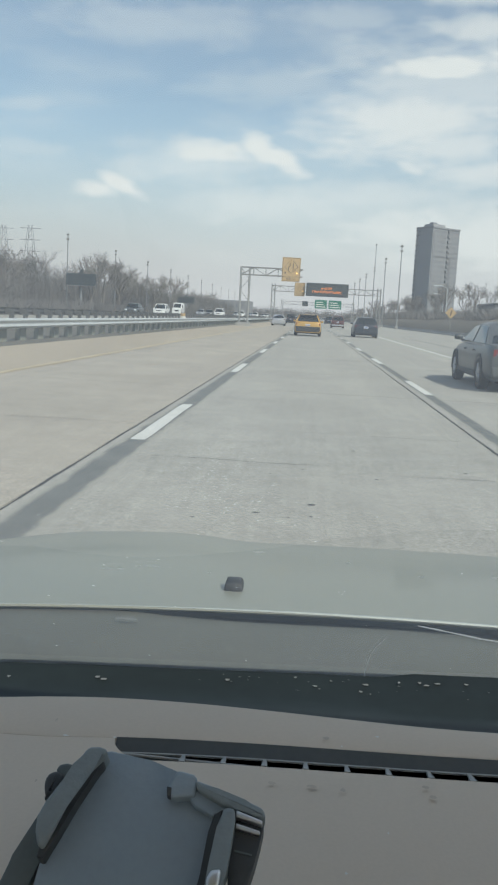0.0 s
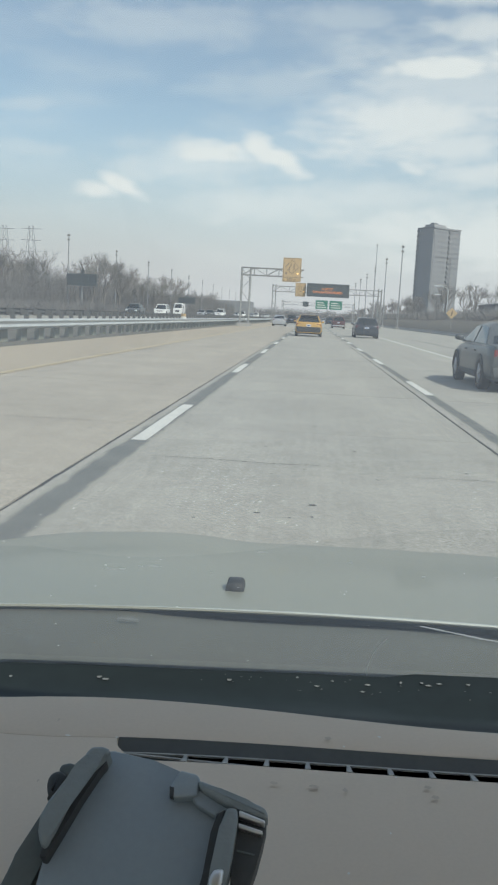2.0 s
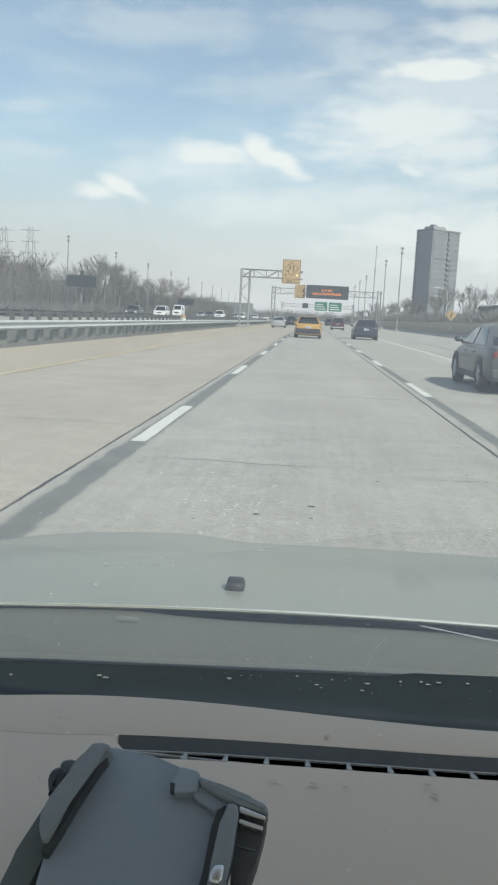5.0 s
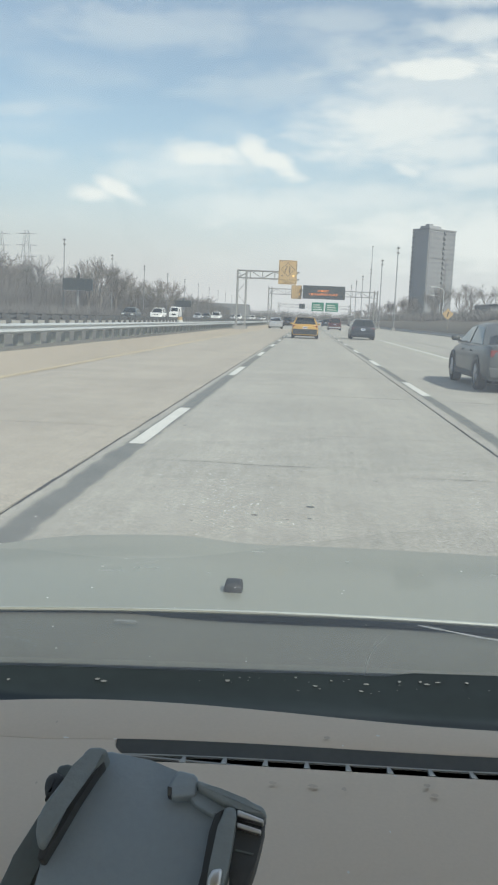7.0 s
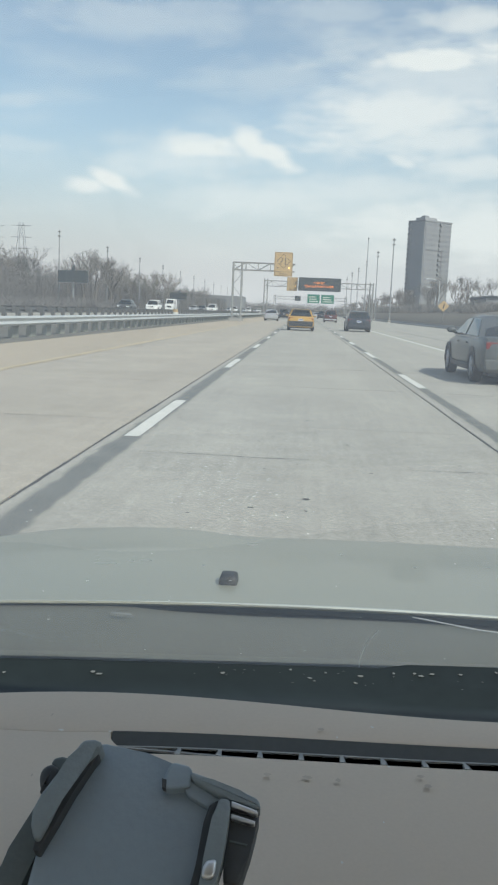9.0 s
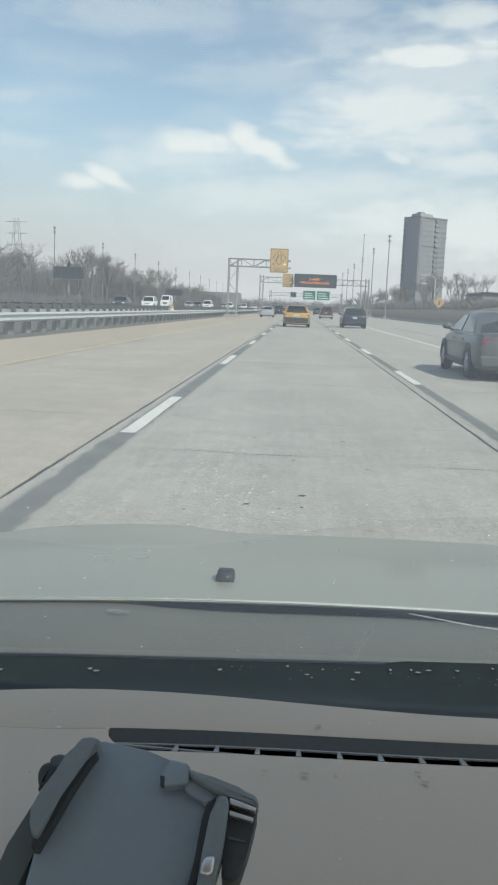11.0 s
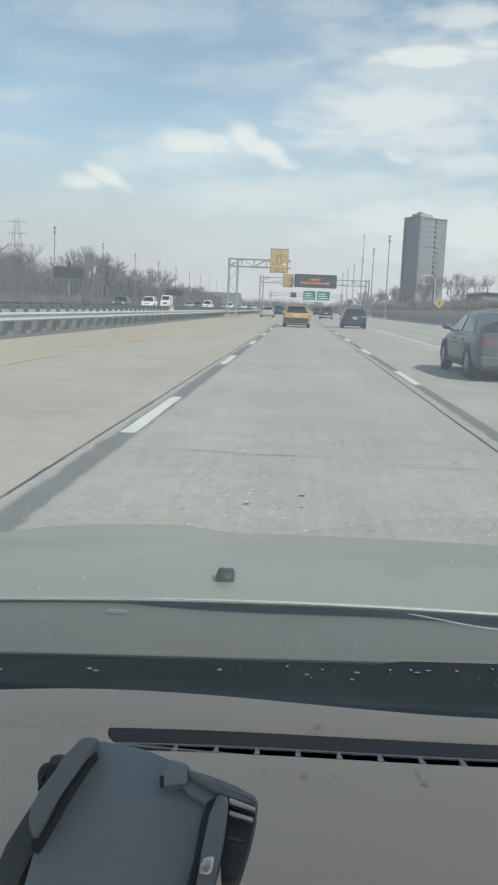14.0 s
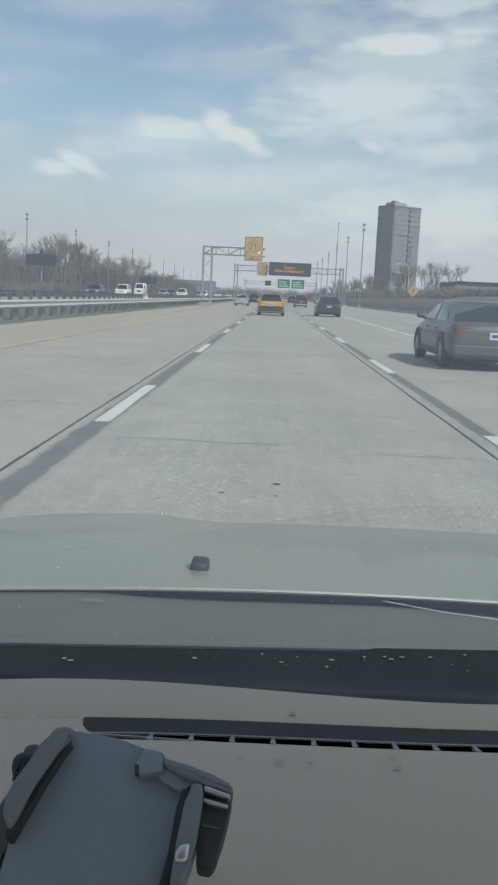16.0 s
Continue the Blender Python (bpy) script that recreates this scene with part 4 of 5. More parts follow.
            part("window_trim", slab([(s * (wb + 0.004), y0 + 0.1, deck - 0.045), (s * (wb + 0.004), y1, zw - 0.012), (s * (wb + 0.004), y1, zw + 0.014), (s * (wb + 0.004), y0 + 0.1, deck - 0.02)], 0.012, (s, 0, 0)), M_RIM, c)
        zt = deck - 0.16
        part("tail_light", boxed(min(s * h * 0.50, s * h * 0.90), max(s * h * 0.50, s * h * 0.90), -k * 0.992, -k * 0.90, zt - 0.07, zt + 0.07, 0.02), M_TAIL, c)
        part("headlight", boxed(min(s * h * 0.45, s * h * 0.80), max(s * h * 0.45, s * h * 0.80), k * 0.88, k * 0.975, hood - 0.27, hood - 0.15, 0.02), M_HEAD, c)
        for f in (-0.60, 0.62):
            x_in, x_out = s * (h - 0.20), s * (h + 0.004)
            yy = f * k
            bm = bmesh.new()
            ring = []
            for xx, rr in ((x_in, 0.29), (x_in + s * 0.03, 0.325), (x_out - s * 0.03, 0.325), (x_out, 0.295), (x_out, 0.215), (x_in, 0.215)):
                ring.append([(xx, yy + rr * math.cos(a * math.tau / 20), 0.325 + rr * math.sin(a * math.tau / 20)) for a in range(20)])
            loft(bm, ring, closed=True)
            wheel = part("wheel", bm, M_TYRE, c, smooth=True)
            bm = bmesh.new()
            for a in range(5):
                t = a * math.tau / 5
                rod(bm, (x_out - s * 0.02, yy, 0.325), (x_out - s * 0.03, yy + 0.20 * math.cos(t), 0.325 + 0.20 * math.sin(t)), 0.05, 0.035, 5)
            rod(bm, (x_out - s * 0.07, yy, 0.325), (x_out - s * 0.05, yy, 0.325), 0.215, sides=20)
            part("rim", bm, M_RIM, wheel)
            bm = bmesh.new()
            arch = []
            for rr, xo in ((0.33, 0.004), (0.39, 0.010)):
                arch.append([(s * (h + xo), yy + rr * math.cos(radians(a)), 0.325 + rr * math.sin(radians(a))) for a in range(-10, 191, 20)])
            arch.append([(s * (h - 0.12), p[1], p[2]) for p in arch[1]])
            loft(bm, arch)
            part("wheel_arch", bm, M_TRIM, c)
    part("bumper", slab([(-h * 0.88, -k - 0.02, 0.30), (h * 0.88, -k - 0.02, 0.30), (h * 0.92, -k - 0.02, low_top), (-h * 0.92, -k - 0.02, low_top)], 0.2, bevel=0.03), cladding or color_mat, c)
    part("front_bumper", slab([(-h * 0.72, k - 0.14, 0.28), (h * 0.72, k - 0.14, 0.28), (h * 0.74, k - 0.14, 0.46), (-h * 0.74, k - 0.14, 0.46)], 0.2, bevel=0.03), cladding or color_mat, c)
    part("grille", boxed(-h * 0.42, h * 0.42, k * 0.93, k * 1.005, hood - 0.34, hood - 0.22, 0.02), M_TRIM, c)
    part("underbody", boxed(-h * 0.78, h * 0.78, -k * 0.9, k * 0.9, 0.17, 0.32), M_TRIM, c)
    plate = part("number_plate", boxed(-0.16, 0.16, -k - 0.012, -k + 0.1, deck - 0.30, deck - 0.16), M_PLATE, c)
    part("plate_bar", boxed(-0.12, 0.12, -k - 0.018, -k - 0.013, deck - 0.26, deck - 0.20), M_PLATE_BAR, plate)
    if spoiler:
        part("spoiler", slab([(-wr * 0.95, r0 - 0.26, H - 0.07), (wr * 0.95, r0 - 0.26, H - 0.07), (wr * 0.9, r0 - 0.24, H - 0.01), (-wr * 0.9, r0 - 0.24, H - 0.01)], 0.3, bevel=0.01), M_TRIM, c)
    return c


P_GREY, P_YEL, P_BLUE = material("dark_grey_paint", (0.085, 0.092, 0.092), 0.4, 0.1, vary=0.08, scale=1.2, fine=20, coat=0.3, spec=0.4), paint("yellow_paint", (0.48, 0.285, 0.06), 0.1), paint("navy_paint", (0.025, 0.032, 0.045))
P_SILVER, P_WHITE, P_RED, P_BLK = paint("silver_paint", (0.42, 0.43, 0.44), 0.5), paint("white_paint", (0.72, 0.72, 0.70), 0.0), paint("dark_red_paint", (0.075, 0.02, 0.022)), paint("black_paint", (0.02, 0.02, 0.022))
HATCH = dict(L=4.2, W=1.80, H=1.55, deck=0.98, roof=(-0.86, 0.40), glass=(-0.97, 0.95))
SUV = dict(L=4.5, W=1.86, H=1.72, deck=1.05, hood=1.0, roof=(-0.88, 0.40), glass=(-0.97, 0.95))

car("sedan", "dark grey four-door sedan in the next lane", P_GREY, L=4.7, W=1.83, H=1.33, deck=0.92, hood=0.84, at=(4.33, 19.3, 0), seams=True)
car("crossover", "yellow compact crossover with black spoiler and lower bumper", P_YEL, **dict(HATCH, H=1.46, W=1.83), cladding=M_TRIM, spoiler=True, at=(-0.14, 62, 0))
car("hatchback", "dark blue hatchback driving ahead", P_BLUE, **dict(HATCH, H=1.48), at=(4.1, 67, 0))
car("sedan", "silver sedan in the fast lane", P_SILVER, H=1.45, deck=0.98, at=(-4.2, 118, 0))
car("suv", "dark red and black sport utility vehicle", P_RED, **SUV, cladding=P_SILVER, at=(3.9, 128, 0))
car("suv", "black sport utility vehicle farther ahead", P_BLK, **SUV, at=(-3.6, 165, 0))
far = car("sedan", "small silver car far ahead", P_SILVER, at=(0.4, 150, 0))
car("sedan", "small white car far ahead", P_WHITE, at=(0.2, 195, 0))
car("suv", "small dark vehicle far ahead", P_BLUE, **SUV, at=(4.2, 205, 0))
for k in range(7):
    copy_thing(far, pose((-3.5, 0.3, 4.1)[k % 3], 235 + 24 * k, 0))
# oncoming traffic on the other carriageway
onc_w = car("suv", "white sport utility vehicle coming the other way", P_WHITE, **SUV, at=(-21.8, 128, 0.42), rz=math.pi)
onc_s = car("sedan", "silver sedan coming the other way", P_SILVER, at=(-25.6, 150, 0.42), rz=math.pi)
onc_d = car("sedan", "dark sedan coming the other way", P_GREY, at=(-21.8, 108, 0.42), rz=math.pi)
for k, (x, y) in enumerate(((-17.8, 172), (-21.8, 190), (-25.6, 205), (-17.8, 226), (-25.6, 244), (-21.8, 262), (-17.8, 285), (-25.6, 300), (-21.8, 330), (-17.8, 355), (-25.6, 372), (-21.8, 400))):
    copy_thing((onc_w, onc_s, onc_d)[(k * 2) % 3], pose(x, y, 0.42, 0, 0, 180))

van = thing("van", "white panel van coming the other way", "van", "vehicles on the motorway", at=(-29.5, 196, 0.42), rz=math.pi)
vb = [[(-0.95, y, 0.3), (-1.0, y, 0.5), (-1.0, y, 1.4), (-0.92 * w, y, zt - 0.08), (-0.8 * w, y, zt), (0.8 * w, y, zt), (0.92 * w, y, zt - 0.08), (1.0, y, 1.4), (1.0, y, 0.5), (0.95, y, 0.3)]
      for y, zt, w in ((-2.7, 2.5, 0.98), (-2.6, 2.6, 1.0), (1.0, 2.6, 1.0), (1.25, 2.5, 0.98), (1.9, 1.55, 0.97), (2.6, 1.42, 0.93), (2.75, 1.2, 0.9))]
part("body", loft(bmesh.new(), vb, closed=True, caps=True), P_WHITE, van, smooth=True)
part("windshield", slab([(-0.8, 1.93, 1.56), (0.8, 1.93, 1.56), (0.72, 1.36, 2.38), (-0.72, 1.36, 2.38)], 0.03, (0, 0.8, 0.6)), M_GLASS_CAR, van)
for s in (-1, 1):
    part("side_window", boxed(min(s * 0.97, s * 1.01), max(s * 0.97, s * 1.01), 0.5, 1.5, 1.5, 2.15), M_GLASS_CAR, van)
    part("headlight", boxed(min(s * 0.5, s * 0.85), max(s * 0.5, s * 0.85), 2.66, 2.78, 0.85, 1.1, 0.02), M_HEAD, van)
    for yy in (-1.7, 1.8):
        bm = bmesh.new()
        rod(bm, (s * 0.75, yy, 0.35), (s * 1.01, yy, 0.35), 0.35, sides=20)
        part("wheel", bm, M_TYRE, van)
part("grille", boxed(-0.45, 0.45, 2.68, 2.79, 0.7, 1.05, 0.02), M_TRIM, van)

cone = thing("traffic_barrel", "orange work-zone barrel on the median", "barrel", at=(-12.2, 84, 0.05))
part("body", rod(bmesh.new(), (0, 0, 0), (0, 0, 1.0), 0.30, 0.24, 14), M_SIGN, cone)
part("stripe", rod(bmesh.new(), (0, 0, 0.55), (0, 0, 0.72), 0.275, 0.265, 14), M_WHITE, cone)
part("foot", rod(bmesh.new(), (0, 0, -0.05), (0, 0, 0.06), 0.42, 0.40, 14), M_TRIM, cone)


# ---- the car that carries the camera ----
def clip(v, a):
    return max(-a, min(a, v))


def hood_rear(x):
    return 0.869 + 0.062 * x - 0.22 * x * x


def hood_front(x):
    return 1.80 + 0.10 * x - 0.16 * x * x


def cowl_front(x):
    c = clip(x, 0.22)
    return min(hood_rear(x) + 0.004, 0.852 + 0.07 * c + 0.19 * c * c - 2.6 * c ** 3 - 0.2 * max(0, abs(x) - 0.22))


def glass_base(x):
    c = clip(x, 0.22)
    return 0.696 + 0.070 * x - 0.21 * x * x + 0.02 * c + 0.2 * c * c


def dash_front(x):
    c = clip(x, 0.2)
    return 0.598 - 0.0676 * c - 0.15 * c * c + 2.3 * c ** 3 - 0.12 * max(0, abs(x) - 0.2)


def vent_far(x):
    c = clip(x, 0.16)
    return 0.540 + 0.030 * c - 0.17 * c * c + 1.2 * c ** 3 - 0.1 * max(0, abs(x) - 0.2)


def vent_lip(x):
    return vent_far(x) + 0.0065


def vent_near(x):
    return vent_far(x) - 0.0205


own = thing("own_car", "silver car with grey dashboard, seen from the driver's seat", "car")
XL, XR = -0.74, 1.10
N = 73
xs_car = [XL + (XR - XL) * i / (N - 1) for i in range(N)]
MID = (XL + XR) / 2


def crown(x):
    return -0.12 * (abs(x - MID) / 0.92) ** 14


def ridge(x):
    """The raised fold that runs forward along the driver's side of the hood."""
    return 0.020 * math.exp(-((x + 0.30) / 0.17) ** 4)


def edge_size(x):
    return 0.12 + 0.60 * max(0.0, min(1.0, (x + 0.18) / 0.24))


bm = bmesh.new()
rows = []
for i in range(25):
    f = i / 24
    rows.append([(x, hood_rear(x) * (1 - f) + hood_front(x) * f, 0.94 + crown(x) - 0.084 * f - 0.10 * f ** 2.2 + ridge(x) * f + 0.006 * math.exp(-((x - MID) / 0.62) ** 8) * math.sin(f * 3.1)) for x in xs_car])
rows.append([(x, y + 0.06, z - 0.05) for x, y, z in rows[-1]])
rows.append([(x, y + 0.05, z - 0.25) for x, y, z in rows[-1]])
rows.insert(0, [(x, y + 0.003, z - 0.005) for x, y, z in rows[0]])
rows.insert(1, [(x, y - 0.0008, z - 0.0022) for x, y, z in rows[1]])
hood = part("hood", loft(bm, rows), M_HOOD, own, "silver-grey hood with soft reflections", smooth=True)
# rear edge's highlight put in as a pale lip, thinner on the left
bm = bmesh.new()
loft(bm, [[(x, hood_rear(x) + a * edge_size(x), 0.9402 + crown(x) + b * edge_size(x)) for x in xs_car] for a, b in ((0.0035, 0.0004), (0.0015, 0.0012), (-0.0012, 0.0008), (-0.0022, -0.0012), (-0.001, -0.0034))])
part("hood_edge", bm, M_EDGE_HIGHLIGHT, hood, "folded rear edge, paler to carry its highlight", smooth=True)
noz = bmesh.new()
loft(noz, [[(-0.068 + sx * 0.0125 * w, 0.957 + sy * 0.016 * w, z) for sx, sy in ((-1, -1), (-0.4, -1.15), (0.4, -1.15), (1, -1), (1, 1), (-1, 1))]
           for z, w in ((0.918, 0.84), (0.931, 0.84), (0.936, 0.82), (0.940, 0.76), (0.9425, 0.66), (0.9442, 0.48), (0.9448, 0.22))], closed=True, caps=True)
part("washer_nozzle", noz, M_TRIM, hood, "small black washer nozzle", smooth=True)
part("nozzle_base", boxed(-0.0800, -0.0560, 0.940, 0.974, 0.920, 0.9315, 0.003), M_TRIM, hood)

bm = bmesh.new()
loft(bm, [[(x, glass_base(x) + 0.012 + (cowl_front(x) - glass_base(x) - 0.012) * f, 0.945 + crown(x) * 0.5 - 0.012 * f + 0.004 * math.sin(f * 3.1)) for x in xs_car] for f in [i / 10 for i in range(11)]]
     + [[(x, cowl_front(x) + 0.004, 0.90) for x in xs_car]])
cowl = part("cowl_panel", bm, M_COWL, own, "grey plastic cowl below the windshield", smooth=True)
bm = bmesh.new()
loft(bm, [[(x, cowl_front(x) + 0.004, 0.90) for x in xs_car], [(x, hood_rear(x) + 0.10, 0.895) for x in xs_car], [(x, hood_rear(x) + 0.11, 0.924) for x in xs_car]])
part("gutter", bm, M_DARK, own)
bm = bmesh.new()
pts = [(0.128, 0.862, 0.938), (0.150, 0.850, 0.939), (0.185, 0.832, 0.940), (0.23, 0.815, 0.942), (0.36, 0.79, 0.945), (0.72, 0.74, 0.948)]
for p, q in zip(pts, pts[1:]):
    rod(bm, p, q, 0.0006, 0.0010, 8)
part("wiper_arm", bm, M_STEEL, own, "thin pale wiper arm")

bm = bmesh.new()
loft(bm, [[(x, dash_front(x) - 0.004 + (glass_base(x) + 0.004 - dash_front(x)) * f, 0.957 - 0.014 * math.sin(f * 3.1416) - 0.010 * f + (0.004 if x > 0.098 and f > 0.6 else 0)) for x in xs_car] for f in [i / 10 for i in range(11)]])
strip = part("windshield_trim", bm, M_STRIP, own, "glossy black strip between dashboard and glass", smooth=True)

dashboard = new("dashboard")
dashboard.parent = own
rows = [[(x, dash_front(x), 0.944) for x in xs_car], [(x, dash_front(x), 0.957) for x in xs_car], [(x, dash_front(x) - 0.003, 0.96) for x in xs_car]]
rows += [[(x, dash_front(x) - 0.003 + (vent_lip(x) + 0.003 - dash_front(x)) * f, 0.96 + 0.0015 * math.sin(f * 3.1)) for x in xs_car] for f in (0.25, 0.5, 0.75, 0.95)]
rows += [[(x, vent_lip(x), 0.9595) for x in xs_car], [(x, vent_lip(x) - 0.0015, 0.957) for x in xs_car], [(x, vent_lip(x) - 0.002, 0.935) for x in xs_car]]
part("dash_lip", loft(bmesh.new(), rows), M_DASH, dashboard, smooth=True)
V0, V1 = -0.112, 0.62


def inside(x):
    """0 beside the vent, 1 within it, rounded at the ends."""
    return max(0.0, min(1.0, (x - V0) / 0.018, (V1 - x) / 0.018)) ** 0.5


fine_x = sorted(set(xs_car + [V0 + 0.0015 * i for i in range(14)] + [V1 - 0.0015 * i for i in range(14)]))
rows = []
rows.append([(x, vent_lip(x) + 0.001 - 0.0280 * inside(x), 0.938) for x in fine_x])
rows.append([(x, vent_lip(x) + 0.001 - 0.0280 * inside(x), 0.957) for x in fine_x])
rows.append([(x, vent_lip(x) - 0.001 - 0.0280 * inside(x), 0.9596) for x in fine_x])
for yy, z in ((0.50, 0.9605), (0.47, 0.9612), (0.44, 0.9615), (0.40, 0.961), (0.36, 0.959), (0.33, 0.955), (0.30, 0.945), (0.285, 0.92), (0.28, 0.86), (0.30, 0.70), (0.34, 0.5)):
    rows.append([(x, yy, z) for x in fine_x])
part("dash_top", loft(bmesh.new(), rows), M_DASH, dashboard, "warm grey grained dashboard top", smooth=True)
vent = part("defrost_vent", loft(bmesh.new(), [[(x, vent_lip(x), 0.936) for x in xs_car if V0 - 0.03 < x < V1 + 0.03], [(x, vent_near(x) - 0.004, 0.936) for x in xs_car if V0 - 0.03 < x < V1 + 0.03]]), M_DARK, own, "long dark defroster slot with thin dividers")
bm = bmesh.new()
vx = [V0 + 0.001, V0 + 0.0025] + [V0 + 0.004 + 0.012 * i for i in range(60)]
loft(bm, [[(x, vent_far(x) - 0.0030, 0.9533) for x in vx], [(x, vent_far(x) - 0.0030, 0.9545) for x in vx], [(x, vent_far(x) - 0.0046, 0.9545) for x in vx], [(x, vent_far(x) - 0.0046, 0.9533) for x in vx]], closed=True, caps=True)
part("vent_rail", bm, M_VENT_L, vent)
bm = bmesh.new()
loft(bm, [[(x, vent_lip(x) - 0.0005, 0.9600) for x in vx], [(x, vent_lip(x) - 0.0018, 0.9588) for x in vx], [(x, vent_far(x) - 0.0026, 0.9538) for x in vx]])
part("vent_wall", bm, M_VENT, vent)
bm = bmesh.new()
loft(bm, [[(x, vent_far(x) - 0.0026, 0.9534) for x in vx], [(x, vent_far(x) - 0.0028, 0.937) for x in vx]])
part("vent_slot", bm, M_DARK, vent)
for k in range(26):
    x = -0.0650 + 0.0265 * k
    if x < V1 - 0.02:
        y1, y0 = vent_far(x) - 0.004, vent_near(x) + 0.001
        bm = bmesh.new()
        loft(bm, [[(x - 0.0019, y0, 0.9400), (x + 0.0019, y0, 0.9400), (x + 0.0019, y0, 0.9585), (x - 0.0019, y0, 0.9585)],
                  [(x - 0.0011, y1, 0.9380), (x + 0.0011, y1, 0.9380), (x + 0.0011, y1, 0.9544), (x - 0.0011, y1, 0.9544)]], closed=True, caps=True)
        part("vent_slat", bm, M_VENT_L, vent)

# windshield; pillars and closed cabin behind are unseen, added to shape the light


def screen_point(x, f):
    xx = MID + (x - MID) * (1 - 0.16 * f)
    bow = 0.02 * math.sin(f * math.pi)
    return (xx, glass_base(x) + 0.008 - 0.48 * f, 0.944 + crown(x) * 0.5 * (1 - f) + 0.48 * f + bow)


bm = bmesh.new()
loft(bm, [[screen_point(x, f) for x in xs_car[::2]] for f in [i / 16 for i in range(17)]])
screen = part("windshield", bm, M_SCREEN, own, "clear windshield with dust that also stands for glare and haze", smooth=True)
screen.visible_shadow = False
for side, x in ((-1, XL), (1, XR)):
    bm = bmesh.new()
    a, b = Vector(screen_point(x, 0)), Vector(screen_point(x, 1))
    rod(bm, a, b, 0.04, 0.045, 8)
    part("pillar", bm, M_LINER, own)
    # left door set higher to cut the light on the dash from that side
    part("door", boxed(min(x, x + side * 0.06), max(x, x + side * 0.06), -1.7, 0.62, 0.28, 0.90 if side > 0 else 0.985, 0.02), M_HOOD, own)
    part("roof_rail", boxed(min(x - side * 0.14, x), max(x - side * 0.14, x), -1.7, 0.18, 1.38, 1.43, 0.02), M_LINER, own)
    part("rear_pillar", boxed(min(x - side * 0.08, x), max(x - side * 0.08, x), -1.75, -1.5, 0.9, 1.44), M_LINER, own)
    bm = bmesh.new()
    loft(bm, [[(x, y, 0.30) for y in (0.62, 1.0, 1.4, 1.7)], [(x, y, z - 0.12) for y, z in ((0.62, 0.93), (1.0, 0.92), (1.4, 0.86), (1.7, 0.76))]])
    part("fender", bm, M_HOOD, own)
    for yy in (1.20, -1.45):
        bm = bmesh.new()
        rod(bm, (x - side * 0.20, yy, 0.325), (x + side * 0.02, yy, 0.325), 0.325, sides=24)
        part("wheel", bm, M_TYRE, own)
part("roof", boxed(XL + 0.10, XR - 0.10, -1.75, 0.235, 1.42, 1.45), M_LINER, own)
part("rear_bulkhead", boxed(XL, XR, -1.78, -1.72, 0.28, 1.05), M_TAN, own)
part("cabin_floor", boxed(XL, XR, -1.75, 0.20, 0.22, 0.60), M_TAN, own)
part("firewall", boxed(XL, XR, 0.62, 0.66, 0.25, 0.90), M_TRIM, own)
part("front_bumper", boxed(XL + 0.05, XR - 0.05, 1.62, 1.86, 0.25, 0.55, 0.05), M_HOOD, own)

# specks on the inside of the glass
r = random.Random(44)
bm = bmesh.new()
for k in range(40):
    x, f = r.uniform(-0.22, 0.20), r.uniform(0.02, 0.34)
    c = Vector(screen_point(x, f)) + Vector((0, -0.0012, -0.0012))
    w, h = r.uniform(0.0003, 0.0011), r.uniform(0.0002, 0.0005)
    vs = [bm.verts.new(c + Vector((w * math.cos(a), -0.7 * h * math.sin(a), 0.7 * h * math.sin(a)))) for a in (0.1, 1.2, 2.3, 3.3, 4.4, 5.4)]
    bm.faces.new(vs)
part("glass_speck", bm, M_SPECK, screen, "tiny pale specks on the glass", kind="stuff")

bm = bmesh.new()
loft(bm, [[(-0.170, 0.798, 0.9445), (-0.168, 0.801, 0.9450), (-0.149, 0.800, 0.9450), (-0.148, 0.797, 0.9445)], [(-0.170, 0.798, 0.9462), (-0.168, 0.8005, 0.9467), (-0.149, 0.7995, 0.9467), (-0.148, 0.797, 0.9462)]], closed=True, caps=True)
part("paint_chip", bm, M_FLECK, cowl, "pale flake of paint")
# pale flecks painted for bright reflections in the strip: place, half width, half depth
def strip_top(x, y):
    f = (y - dash_front(x)) / (glass_base(x) - dash_front(x))
    return 0.9577 - 0.014 * math.sin(f * 3.1416) - 0.010 * f + (0.0042 if x > 0.085 and f > 0.5 else 0)


def blot(bm, r, x, y, z, w, h, n=9):
    """A flat ragged patch."""
    bm.faces.new([bm.verts.new((x + w * math.cos(a * math.tau / n) * r.uniform(0.55, 1.2), y + h * math.sin(a * math.tau / n) * r.uniform(0.55, 1.2), z(x, y) if callable(z) else z)) for a in range(n)])


r = random.Random(12)
bm = bmesh.new()
for x, y, w, h in ((-0.2257, 0.659, 0.0022, 0.0016), (-0.155, 0.6696, 0.003, 0.0028), (-0.1499, 0.6678, 0.0036, 0.002), (-0.0498, 0.6812, 0.0038, 0.002), (0.0059, 0.6917, 0.002, 0.0016),
                   (0.0224, 0.6839, 0.0032, 0.0012), (0.0351, 0.6915, 0.0018, 0.0012), (0.0645, 0.6912, 0.0038, 0.0012), (0.0594, 0.6822, 0.0026, 0.0012), (0.0911, 0.6919, 0.0022, 0.0016),
                   (0.1082, 0.694, 0.0024, 0.0016), (0.1136, 0.6915, 0.0034, 0.0014), (0.1231, 0.6952, 0.0034, 0.0014), (0.1467, 0.6975, 0.0024, 0.0016), (0.1771, 0.7038, 0.002, 0.0016)):
    blot(bm, r, x, y, strip_top, w * 0.75, h * 1.35)
